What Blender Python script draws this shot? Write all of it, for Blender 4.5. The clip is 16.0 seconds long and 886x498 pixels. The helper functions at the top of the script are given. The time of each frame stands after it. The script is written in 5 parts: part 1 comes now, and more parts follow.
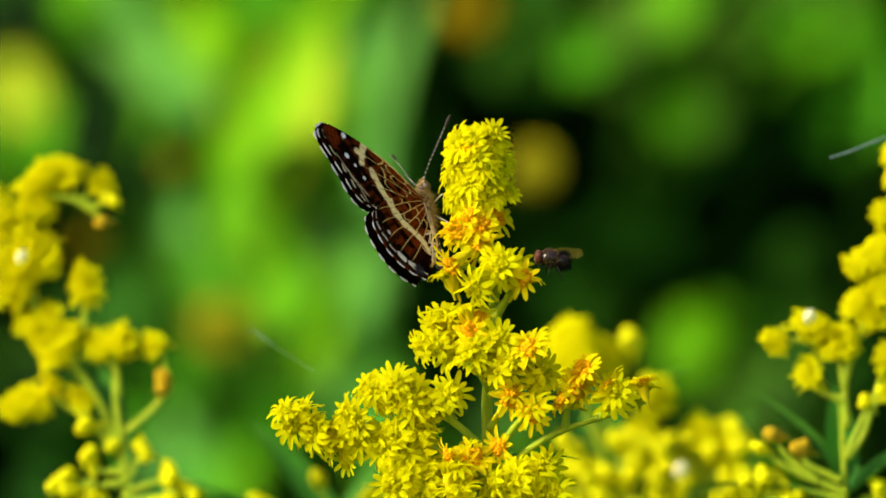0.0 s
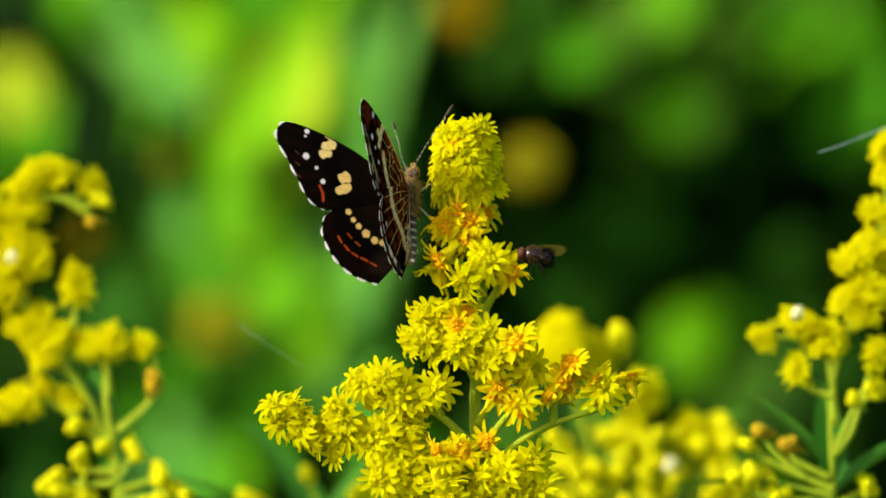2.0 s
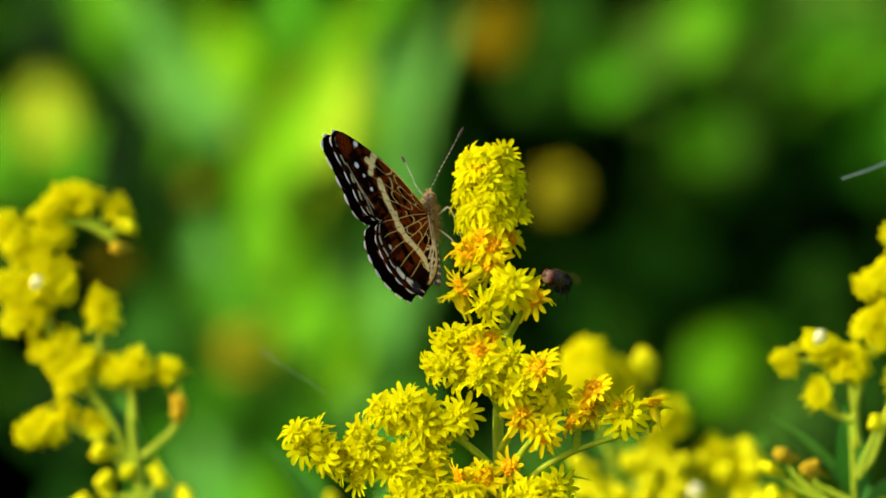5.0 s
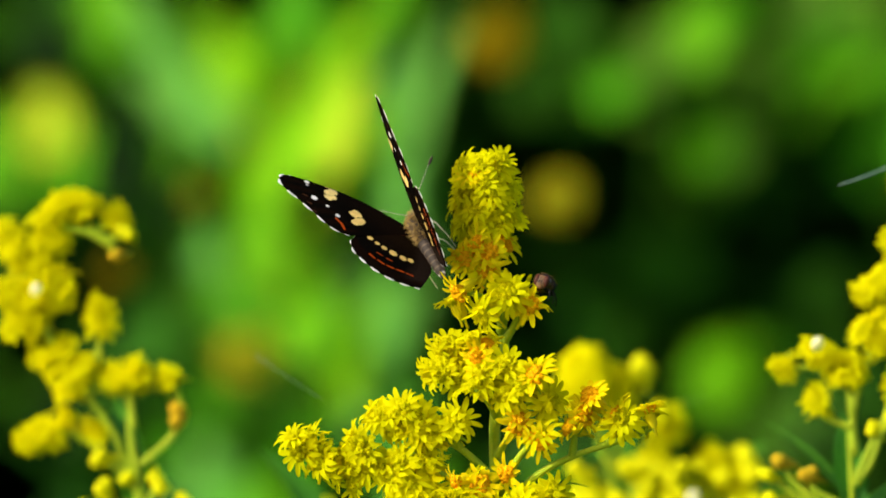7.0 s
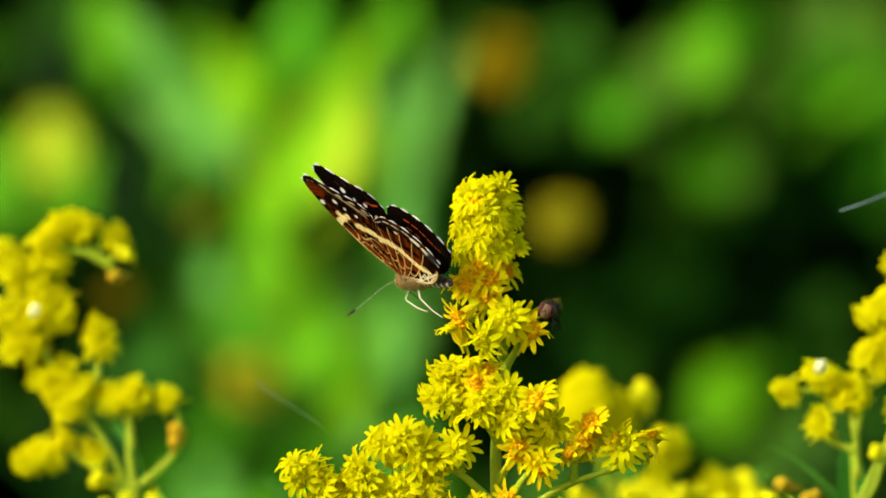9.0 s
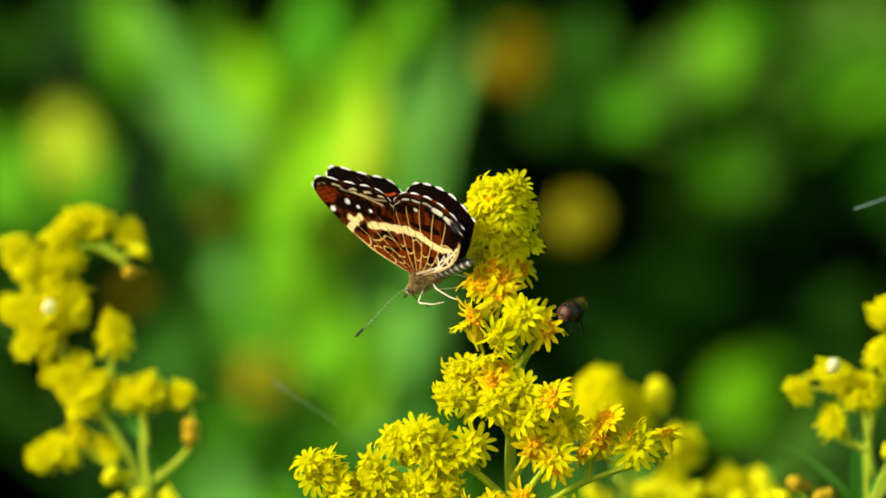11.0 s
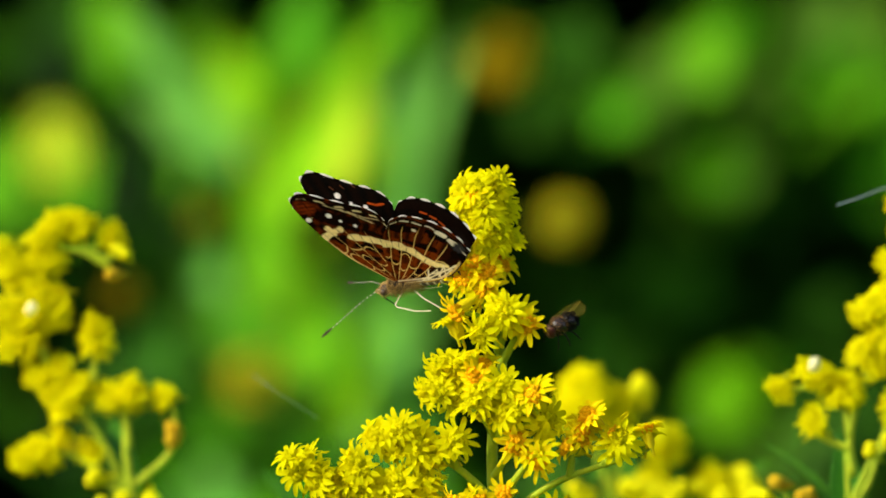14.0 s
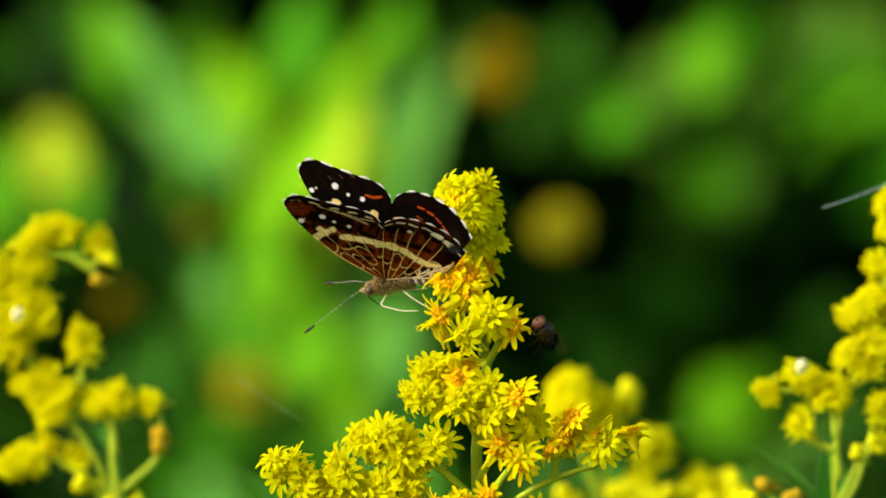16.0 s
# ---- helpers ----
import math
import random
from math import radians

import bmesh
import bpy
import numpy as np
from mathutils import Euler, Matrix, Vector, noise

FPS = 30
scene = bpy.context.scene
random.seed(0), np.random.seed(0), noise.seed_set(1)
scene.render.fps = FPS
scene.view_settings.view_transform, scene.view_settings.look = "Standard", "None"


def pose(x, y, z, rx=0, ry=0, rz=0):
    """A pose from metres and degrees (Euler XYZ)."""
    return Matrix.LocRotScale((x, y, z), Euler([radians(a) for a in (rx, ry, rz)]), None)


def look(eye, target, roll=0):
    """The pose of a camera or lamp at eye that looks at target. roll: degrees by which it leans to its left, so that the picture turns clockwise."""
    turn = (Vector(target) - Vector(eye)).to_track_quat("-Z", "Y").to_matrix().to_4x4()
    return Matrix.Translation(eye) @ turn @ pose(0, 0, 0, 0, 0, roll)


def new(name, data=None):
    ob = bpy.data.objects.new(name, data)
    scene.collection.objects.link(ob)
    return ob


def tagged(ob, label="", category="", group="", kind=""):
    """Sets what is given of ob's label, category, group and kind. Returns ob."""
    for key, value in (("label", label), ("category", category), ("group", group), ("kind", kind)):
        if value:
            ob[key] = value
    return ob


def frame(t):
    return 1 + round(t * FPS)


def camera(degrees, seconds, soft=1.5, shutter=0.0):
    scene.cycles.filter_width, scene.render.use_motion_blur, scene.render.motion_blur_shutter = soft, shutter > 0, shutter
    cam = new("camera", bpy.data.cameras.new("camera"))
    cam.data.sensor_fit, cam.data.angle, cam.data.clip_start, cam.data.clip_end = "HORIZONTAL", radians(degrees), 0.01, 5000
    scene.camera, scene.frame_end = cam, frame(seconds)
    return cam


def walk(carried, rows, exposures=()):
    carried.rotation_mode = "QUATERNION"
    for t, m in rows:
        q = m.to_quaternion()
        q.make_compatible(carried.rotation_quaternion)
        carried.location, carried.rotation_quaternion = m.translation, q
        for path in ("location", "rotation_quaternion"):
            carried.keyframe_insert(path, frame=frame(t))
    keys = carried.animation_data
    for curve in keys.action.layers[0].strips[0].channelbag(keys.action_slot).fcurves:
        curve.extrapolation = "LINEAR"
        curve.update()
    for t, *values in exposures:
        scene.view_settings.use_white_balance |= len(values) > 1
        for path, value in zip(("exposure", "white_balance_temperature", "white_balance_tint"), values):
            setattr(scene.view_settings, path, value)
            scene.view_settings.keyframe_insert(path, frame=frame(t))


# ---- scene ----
# A butterfly and a fly on a goldenrod panicle, filmed with a long lens.
CAMERA_ROWS = [
    (0, pose(-0.00000, -1.500, 1.00000, 90.0000, 0, 0.0000)),
    (0.5, pose(0.00077, -1.500, 0.99966, 89.9779, 0, -0.0080)),
    (1, pose(0.00191, -1.500, 0.99915, 89.9704, 0, -0.0037)),
    (1.5, pose(0.00277, -1.500, 0.99884, 89.9873, 0, 0.0219)),
    (2, pose(0.00335, -1.500, 0.99874, 90.0205, 0, 0.0650)),
    (2.5, pose(0.00363, -1.500, 0.99883, 90.0410, 0, 0.1037)),
    (3, pose(0.00392, -1.500, 0.99893, 90.0651, 0, 0.1585)),
    (3.5, pose(0.00433, -1.500, 0.99892, 90.0903, 0, 0.2107)),
    (4, pose(0.00574, -1.500, 0.99851, 90.1233, 0, 0.2864)),
    (6.5, pose(0.00727, -1.500, 0.99800, 90.2115, 0, 0.3244)),
    (7, pose(0.00868, -1.500, 0.99776, 90.2245, 0, 0.3701)),
    (7.5, pose(0.00909, -1.500, 0.99807, 90.2551, 0, 0.3858)),
    (8, pose(0.00937, -1.500, 0.99864, 90.2843, 0, 0.3975)),
    (8.5, pose(0.00966, -1.500, 0.99921, 90.2982, 0, 0.4150)),
    (9, pose(0.00958, -1.500, 0.99941, 90.2964, 0, 0.4097)),
    (11.5, pose(0.00935, -1.500, 0.99939, 90.2777, 0, 0.4885)),
    (12, pose(0.00896, -1.500, 0.99913, 90.2597, 0, 0.4717)),
    (12.5, pose(0.00924, -1.500, 0.99880, 90.2824, 0, 0.4689)),
    (13, pose(0.00995, -1.500, 0.99826, 90.3069, 0, 0.4698)),
    (13.5, pose(0.01109, -1.500, 0.99749, 90.3369, 0, 0.4844)),
    (14, pose(0.01224, -1.500, 0.99673, 90.3661, 0, 0.4939)),
    (14.5, pose(0.01352, -1.500, 0.99605, 90.3819, 0, 0.5068)),
    (15, pose(0.01492, -1.500, 0.99545, 90.4170, 0, 0.5348)),
    (15.5, pose(0.01645, -1.500, 0.99494, 90.4496, 0, 0.5779)),
    (16, pose(0.01747, -1.500, 0.99460, 90.4612, 0, 0.6132)),
]
cam = camera(4.58, 16.0, soft=1.7)
cam.data.dof.use_dof = True
cam.data.dof.focus_distance = 1.495
cam.data.dof.aperture_fstop = 17.0
walk(cam, CAMERA_ROWS)

# ---- light ----
TO_SUN = Vector((-0.75, -0.43, 0.50)).normalized()
world = bpy.data.worlds.new("sky")
scene.world = world
world.use_nodes = True
sky = world.node_tree.nodes.new("ShaderNodeTexSky")
sky.sky_type = "NISHITA"
sky.sun_disc = False
sky.dust_density = 4.0
sky.ozone_density = 0.6
sky.sun_elevation = math.asin(TO_SUN.z)
sky.sun_rotation = math.atan2(TO_SUN.x, TO_SUN.y)
background = world.node_tree.nodes["Background"]
world.node_tree.links.new(sky.outputs[0], background.inputs[0])
background.inputs[1].default_value = 0.150
sun = new("sun", bpy.data.lights.new("sun", "SUN"))
sun.data.energy = 2.2
sun.data.angle = radians(0.5)
sun.data.color = (1.0, 0.97, 0.84)
sun.matrix_world = look((0, 0, 3), Vector((0, 0, 3)) - TO_SUN)
scene.view_settings.exposure = 0.68

# ---- materials ----
MM = 0.001


def material(name, color, rough=0.6, color2=None, size=300.0, bump=0.0, translucent=0.0, spec=0.3, vary=0.0, attribute="", inner=None):
    """Grain of two scales between two colours, with relief and, for leaves, light that shines through."""
    m = bpy.data.materials.new(name)
    m.use_nodes = True
    nodes, links = m.node_tree.nodes, m.node_tree.links
    bsdf, out = nodes["Principled BSDF"], nodes["Material Output"]
    bsdf.inputs["Roughness"].default_value = rough
    bsdf.inputs["Specular IOR Level"].default_value = spec
    coord = nodes.new("ShaderNodeTexCoord")
    fine, broad = nodes.new("ShaderNodeTexNoise"), nodes.new("ShaderNodeTexNoise")
    fine.inputs["Scale"].default_value, broad.inputs["Scale"].default_value = size * 5, size
    fine.inputs["Detail"].default_value = broad.inputs["Detail"].default_value = 3
    for n in (fine, broad):
        links.new(coord.outputs["Object"], n.inputs["Vector"])
    both = nodes.new("ShaderNodeMath")
    both.operation = "MULTIPLY_ADD"
    both.inputs[1].default_value = 0.45
    links.new(fine.outputs["Fac"], both.inputs[0])
    half = nodes.new("ShaderNodeMath")
    half.operation = "MULTIPLY"
    half.inputs[1].default_value = 0.55
    links.new(broad.outputs["Fac"], half.inputs[0])
    links.new(half.outputs[0], both.inputs[2])
    ramp = nodes.new("ShaderNodeMapRange")
    ramp.inputs["From Min"].default_value, ramp.inputs["From Max"].default_value = 0.36, 0.64
    links.new(both.outputs[0], ramp.inputs["Value"])
    mix = nodes.new("ShaderNodeMix")
    mix.data_type = "RGBA"
    links.new(ramp.outputs["Result"], mix.inputs["Factor"])
    second = color2 or tuple(c * 0.75 for c in color)
    mix.inputs["A"].default_value, mix.inputs["B"].default_value = (*color, 1), (*second, 1)
    tint = mix.outputs["Result"]
    if attribute:
        attr = nodes.new("ShaderNodeAttribute")
        attr.attribute_name = attribute
        grain = nodes.new("ShaderNodeMix")
        grain.data_type, grain.blend_type = "RGBA", "MULTIPLY"
        grain.inputs["Factor"].default_value = 1.0
        links.new(attr.outputs["Color"], grain.inputs["A"])
        links.new(tint, grain.inputs["B"])
        tint = grain.outputs["Result"]
    if vary:
        info = nodes.new("ShaderNodeObjectInfo")
        hsv = nodes.new("ShaderNodeHueSaturation")
        spread = nodes.new("ShaderNodeMapRange")
        spread.inputs["To Min"].default_value, spread.inputs["To Max"].default_value = 1 - vary, 1 + vary
        links.new(info.outputs["Random"], spread.inputs["Value"])
        links.new(spread.outputs["Result"], hsv.inputs["Value"])
        shift = nodes.new("ShaderNodeMapRange")
        shift.inputs["To Min"].default_value, shift.inputs["To Max"].default_value = 0.5 + vary * 0.06, 0.5 - vary * 0.06
        links.new(info.outputs["Random"], shift.inputs["Value"])
        links.new(shift.outputs["Result"], hsv.inputs["Hue"])
        links.new(tint, hsv.inputs["Color"])
        tint = hsv.outputs["Color"]
    links.new(tint, bsdf.inputs["Base Color"])
    if bump:
        relief = nodes.new("ShaderNodeBump")
        relief.inputs["Strength"].default_value = bump
        relief.inputs["Distance"].default_value = 0.0002
        links.new(both.outputs[0], relief.inputs["Height"])
        links.new(relief.outputs["Normal"], bsdf.inputs["Normal"])
    if translucent:
        through_light = nodes.new("ShaderNodeBsdfTranslucent")
        if inner:
            through_light.inputs["Color"].default_value = (*inner, 1)
        else:
            links.new(tint, through_light.inputs["Color"])
        blend = nodes.new("ShaderNodeMixShader")
        blend.inputs[0].default_value = translucent
        links.new(bsdf.outputs[0], blend.inputs[1])
        links.new(through_light.outputs[0], blend.inputs[2])
        links.new(blend.outputs[0], out.inputs["Surface"])
    return m


YELLOW = material("petal_yellow", (0.76, 0.80, 0.001), 0.6, (0.78, 0.79, 0.001), 500, 0.05, 0.62, 0.02, 0.03, inner=(0.96, 0.86, 0.001))
PETAL_OLD = material("petal_orange", (0.93, 0.72, 0.003), 0.8, (0.93, 0.84, 0.003), 400, 0.1, 0.55, 0.03, 0.08)
DISC = material("disc_yellow", (0.82, 0.80, 0.001), 0.8, (0.84, 0.78, 0.001), 900, 0.3, 0.62, 0.03, 0.04)
DISC_OLD = material("disc_orange", (0.90, 0.42, 0.002), 0.8, (0.92, 0.55, 0.002), 900, 0.4, 0.3, 0.05, 0.10)
BRACT = material("bract_green", (0.84, 0.72, 0.004), 0.6, (0.86, 0.76, 0.004), 700, 0.4, 0.40, 0.1, 0.08)
STEM = material("stem_green", (0.24, 0.37, 0.010), 0.6, (0.36, 0.44, 0.015), 500, 0.4, 0.0, 0.15)
LEAF = material("leaf_green", (0.045, 0.20, 0.008), 0.5, (0.08, 0.27, 0.014), 150, 0.4, 0.3, 0.2, 0.2)
BUD = material("bud_yellow", (0.84, 0.82, 0.002), 0.7, (0.80, 0.80, 0.005), 500, 0.3, 0.4, 0.08, 0.06)
BUD_OLD = material("bud_brown", (0.62, 0.40, 0.01), 0.8, (0.52, 0.40, 0.02), 500, 0.3, 0.3, 0.05, 0.08)
# background greens: sunlit, half-lit and shaded looks are put into the leaf colour
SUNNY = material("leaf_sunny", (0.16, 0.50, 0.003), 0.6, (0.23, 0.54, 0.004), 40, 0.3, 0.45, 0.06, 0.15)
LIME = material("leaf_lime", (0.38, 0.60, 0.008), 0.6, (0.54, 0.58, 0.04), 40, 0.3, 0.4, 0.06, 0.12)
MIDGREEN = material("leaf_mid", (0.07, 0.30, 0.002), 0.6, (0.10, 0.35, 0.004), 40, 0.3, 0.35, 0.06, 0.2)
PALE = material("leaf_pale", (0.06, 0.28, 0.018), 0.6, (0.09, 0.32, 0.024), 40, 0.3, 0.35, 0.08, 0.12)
# near-black green: deep shade put into the leaf colour
SHADELEAF = material("leaf_deep_shade", (0.0015, 0.010, 0.0006), 0.6, (0.003, 0.015, 0.0006), 30, 0.3, 0.2, 0.03)
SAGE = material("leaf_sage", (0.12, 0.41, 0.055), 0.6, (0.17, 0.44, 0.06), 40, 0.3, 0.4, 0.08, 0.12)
HALFLIT = material("leaf_half_lit", (0.052, 0.145, 0.008), 0.6, (0.068, 0.155, 0.008), 40, 0.3, 0.35, 0.06, 0.15)
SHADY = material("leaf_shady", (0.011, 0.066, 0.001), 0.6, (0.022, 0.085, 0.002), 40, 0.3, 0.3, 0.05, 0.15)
WITHERED = material("leaf_withered", (0.42, 0.30, 0.006), 0.7, (0.32, 0.26, 0.005), 60, 0.4, 0.3, 0.05, 0.1)
EARTH = material("earth", (0.07, 0.05, 0.03), 0.95, (0.06, 0.09, 0.03), 6, 0.6)
WING = material("wing_scales", (1.0, 1.0, 1.0), 0.8, (0.72, 0.70, 0.68), 2200, 0.3, 0.02, 0.0, 0, "pattern")
FUR = material("tan_fur", (0.66, 0.46, 0.16), 0.8, (0.17, 0.10, 0.03), 1500, 0.4, 0.15, 0.1)
DARKBODY = material("dark_body", (0.025, 0.016, 0.010), 0.6, (0.05, 0.032, 0.02), 1500, 0.5, 0.0, 0.3)
RINGED = material("ringed_body", (1.0, 1.0, 1.0), 0.6, (0.75, 0.75, 0.75), 2500, 0.5, 0.0, 0.25, 0, "pattern")
CREAMLEG = material("cream_leg", (0.80, 0.74, 0.60), 0.5, (0.62, 0.54, 0.38), 1500, 0.3)
DARKLEG = material("dark_leg", (0.003, 0.0025, 0.002), 0.5, (0.006, 0.005, 0.004), 1500, 0.3, 0, 0.1)
EYE = material("insect_eye", (0.05, 0.03, 0.02), 0.25, (0.08, 0.05, 0.03), 4000, 0.4, 0, 0.6)
FLYEYE = material("red_eye", (0.09, 0.022, 0.010), 0.4, (0.045, 0.012, 0.006), 5000, 0.5, 0, 0.2)
FLYBODY = material("bristly_black", (0.005, 0.0035, 0.002), 0.26, (0.040, 0.018, 0.007), 900, 0.6, 0, 0.6)
FLYFUZZ = material("brown_fuzz", (0.24, 0.13, 0.04), 0.7, (0.012, 0.007, 0.004), 900, 0.2, 0, 0.1)
FLYFACE = material("pale_face", (0.20, 0.11, 0.05), 0.5, (0.06, 0.03, 0.015), 1500, 0.3, 0, 0.3)
WHITISH = material("floret_white", (0.84, 0.84, 0.55), 0.5, (0.82, 0.82, 0.35), 600, 0.2, 0.3, 0.4)
OCHRE = material("bloom_ochre", (0.54, 0.52, 0.02), 0.7, (0.46, 0.46, 0.015), 60, 0.3, 0.3, 0.05, 0.1)
SILK = material("silk", (0.40, 0.55, 0.50), 0.3, (0.7, 0.75, 0.7), 200, 0.0, 0.3, 0.6)
FLYWING = bpy.data.materials.new("clear_wing")
FLYWING.use_nodes = True
_b = FLYWING.node_tree.nodes["Principled BSDF"]
_b.inputs["Base Color"].default_value = (0.20, 0.16, 0.02, 1)
_b.inputs["Roughness"].default_value = 0.35
_b.inputs["Specular IOR Level"].default_value = 0.06
_b.inputs["Alpha"].default_value = 0.18


# ---- building helpers ----
def link_mesh(name, mesh, parent, m=None):
    ob = new(name, mesh)
    ob.parent = parent
    if m is not None:
        ob.matrix_basis = m
    return ob


def to_mesh(name, bm, *materials, smooth=True):
    mesh = bpy.data.meshes.new(name)
    bm.to_mesh(mesh)
    bm.free()
    for m in materials:
        mesh.materials.append(m)
    if smooth:
        mesh.polygons.foreach_set("use_smooth", [True] * len(mesh.polygons))
    return mesh


def part(name, bm, mat, parent, label="", m=None):
    ob = link_mesh(name, to_mesh(name, bm, mat), parent, m)
    return tagged(ob, label=label)


def thing(name, place, label, category, group=""):
    ob = new(name)
    ob.empty_display_size = 0.01
    ob.location = place
    return tagged(ob, label, category, group)


def smooth_path(points, n):
    """A Catmull-Rom curve through the points, as n + 1 vectors."""
    p = [Vector(q) for q in points]
    p = [2 * p[0] - p[1]] + p + [2 * p[-1] - p[-2]]

    def slope(a, b, c):
        s, most = (c - a) / 2, 1.2 * min((b - a).length, (c - b).length)
        return s * min(1, most / max(s.length, 1e-12))

    out = []
    for k in range(n + 1):
        u = k / n * (len(p) - 3)
        i = min(int(u), len(p) - 4)
        t = u - i
        a, b, c, d = p[i:i + 4]
        m, q = slope(a, b, c), slope(b, c, d)
        out.append(b * (2 * t ** 3 - 3 * t * t + 1) + m * (t ** 3 - 2 * t * t + t) + c * (3 * t * t - 2 * t ** 3) + q * (t ** 3 - t * t))
    return out


def tube(bm, path, radii, sides=7):
    """A round rod along the path, closed at both ends."""
    rings = []
    side = None
    for i, p in enumerate(path):
        way = (path[min(i + 1, len(path) - 1)] - path[max(i - 1, 0)]).normalized()
        if side is None:
            side = way.orthogonal().normalized()
        side = (side - way * side.dot(way)).normalized()
        up = way.cross(side)
        r = radii(i / (len(path) - 1)) if callable(radii) else radii
        rings.append([bm.verts.new(p + (side * math.cos(a) + up * math.sin(a)) * r) for a in (2 * math.pi * k / sides for k in range(sides))])
    for a, b in zip(rings, rings[1:]):
        for k in range(sides):
            bm.faces.new((a[k], a[(k + 1) % sides], b[(k + 1) % sides], b[k]))
    bm.faces.new(rings[0][::-1])
    bm.faces.new(rings[-1])


def lathe(bm, profile, sides=10, wobble=0.0, rng=None):
    """A turned body about z from (z, radius) pairs."""
    rings = []
    for z, r in profile:
        rings.append([bm.verts.new((r * math.cos(a) * (1 + (rng.uniform(-wobble, wobble) if rng else 0)), r * math.sin(a), z))
                      for a in (2 * math.pi * k / sides for k in range(sides))])
    for a, b in zip(rings, rings[1:]):
        for k in range(sides):
            bm.faces.new((a[k], a[(k + 1) % sides], b[(k + 1) % sides], b[k]))
    bm.faces.new(rings[0][::-1])
    bm.faces.new(rings[-1])


def turned(way, spin=0.0):
    """The turn that brings +z to the way given."""
    return Vector(way).to_track_quat("Z", "Y").to_matrix().to_4x4() @ Matrix.Rotation(spin, 4, "Z")


def blade(bm, length, width, fold=0.25, droop=0.3, n=7, m=Matrix(), wave=0.0):
    """A lance-shaped leaf along +y with a keel, from the origin; its face is up."""
    rows = []
    for i in range(n + 1):
        u = i / n
        w = width / 2 * (math.sin(math.pi * min(1, 0.06 + 0.94 * u) ** 0.75)) ** 0.9 + 0.0001 * width
        y, z = length * u, -droop * length * u * u
        k = wave * width * math.sin(9 * u)
        rows.append([bm.verts.new(m @ Vector(q)) for q in ((-w, y, z + fold * w + k), (-w * 0.5, y, z + fold * w * 0.42), (0, y, z), (w * 0.5, y, z + fold * w * 0.42), (w, y, z + fold * w - k))])
    for a, b in zip(rows, rows[1:]):
        for k in range(4):
            bm.faces.new((a[k], a[k + 1], b[k + 1], b[k]))


# ---- ground and far vegetation ----
def ground():
    bm = bmesh.new()
    n, size = 60, 400.0
    grid = []
    for i in range(n + 1):
        row = []
        for j in range(n + 1):
            x, y = ((2 * i / n - 1) ** 3) * size, ((2 * j / n - 1) ** 3) * size
            row.append(bm.verts.new((x, y, 0.03 * (noise.noise((x, y, 0)) - 0.6))))
        grid.append(row)
    for i in range(n):
        for j in range(n):
            bm.faces.new((grid[i][j], grid[i + 1][j], grid[i + 1][j + 1], grid[i][j + 1]))
    ob = new("ground", to_mesh("ground", bm, EARTH))
    tagged(ob, "brown earth of a meadow under the flowers", "ground", kind="structure")


def leaf_mass(name, label, category, blocks, size, mat, seed, lean=0.9):
    """Many leaves in blocks of space, each (count, x, y and z range), as one object."""
    rng = random.Random(seed)
    verts, faces = [], []
    shape = ((0, 0, 0), (-0.5, 0.38, 0.08), (0, 0.4, 0), (0.5, 0.38, 0.08), (-0.33, 0.72, 0.02), (0, 0.75, -0.05), (0.33, 0.72, 0.02), (0, 1, -0.15))
    tris = ((0, 2, 1), (0, 3, 2), (1, 2, 5, 4), (2, 3, 6, 5), (4, 5, 7), (5, 6, 7))
    for box in (b for count, *b in blocks for _ in range(count)):
        length = size * rng.uniform(0.6, 1.4)
        width = length * rng.uniform(0.28, 0.5)
        m = Matrix.Translation([rng.uniform(a, b) for a, b in box]) @ Euler((rng.uniform(-lean, lean) + 0.3, rng.uniform(-lean, lean), rng.uniform(0, 6.28))).to_matrix().to_4x4()
        base = len(verts)
        verts += [m @ Vector((x * width, y * length, z * length)) for x, y, z in shape]
        faces += [tuple(base + k for k in f) for f in tris]
    mesh = bpy.data.meshes.new(name)
    mesh.from_pydata(verts, [], faces)
    mesh.materials.append(mat)
    mesh.polygons.foreach_set("use_smooth", [True] * len(mesh.polygons))
    return tagged(new(name, mesh), label, category, kind="stuff")


def meadow_grass():
    rng = random.Random(5)
    verts, faces = [], []
    for _ in range(26000):
        x, y = rng.gauss(0, 3.2), rng.gauss(0.3, 3.0)
        if abs(x) < 0.25 and -2.4 < y < -0.9:
            continue
        h, a, w = rng.uniform(0.12, 0.42), rng.uniform(0, 6.28), rng.uniform(0.002, 0.004)
        dx, dy, lean = math.cos(a), math.sin(a), rng.uniform(0.02, 0.16)
        base = len(verts)
        for u, k in ((0, 1), (0.5, 0.8), (1, 0.05)):
            cx, cy = x + dy * lean * u * u, y - dx * lean * u * u
            verts += [(cx - dx * w * k, cy - dy * w * k, h * u - 0.02), (cx + dx * w * k, cy + dy * w * k, h * u - 0.02)]
        faces += [(base, base + 1, base + 3, base + 2), (base + 2, base + 3, base + 5, base + 4)]
    mesh = bpy.data.meshes.new("meadow_grass")
    mesh.from_pydata(verts, [], faces)
    mesh.materials.append(MIDGREEN)
    tagged(new("meadow_grass", mesh), "tall green meadow grass between the flowers", "grass", kind="stuff")


ground()
meadow_grass()
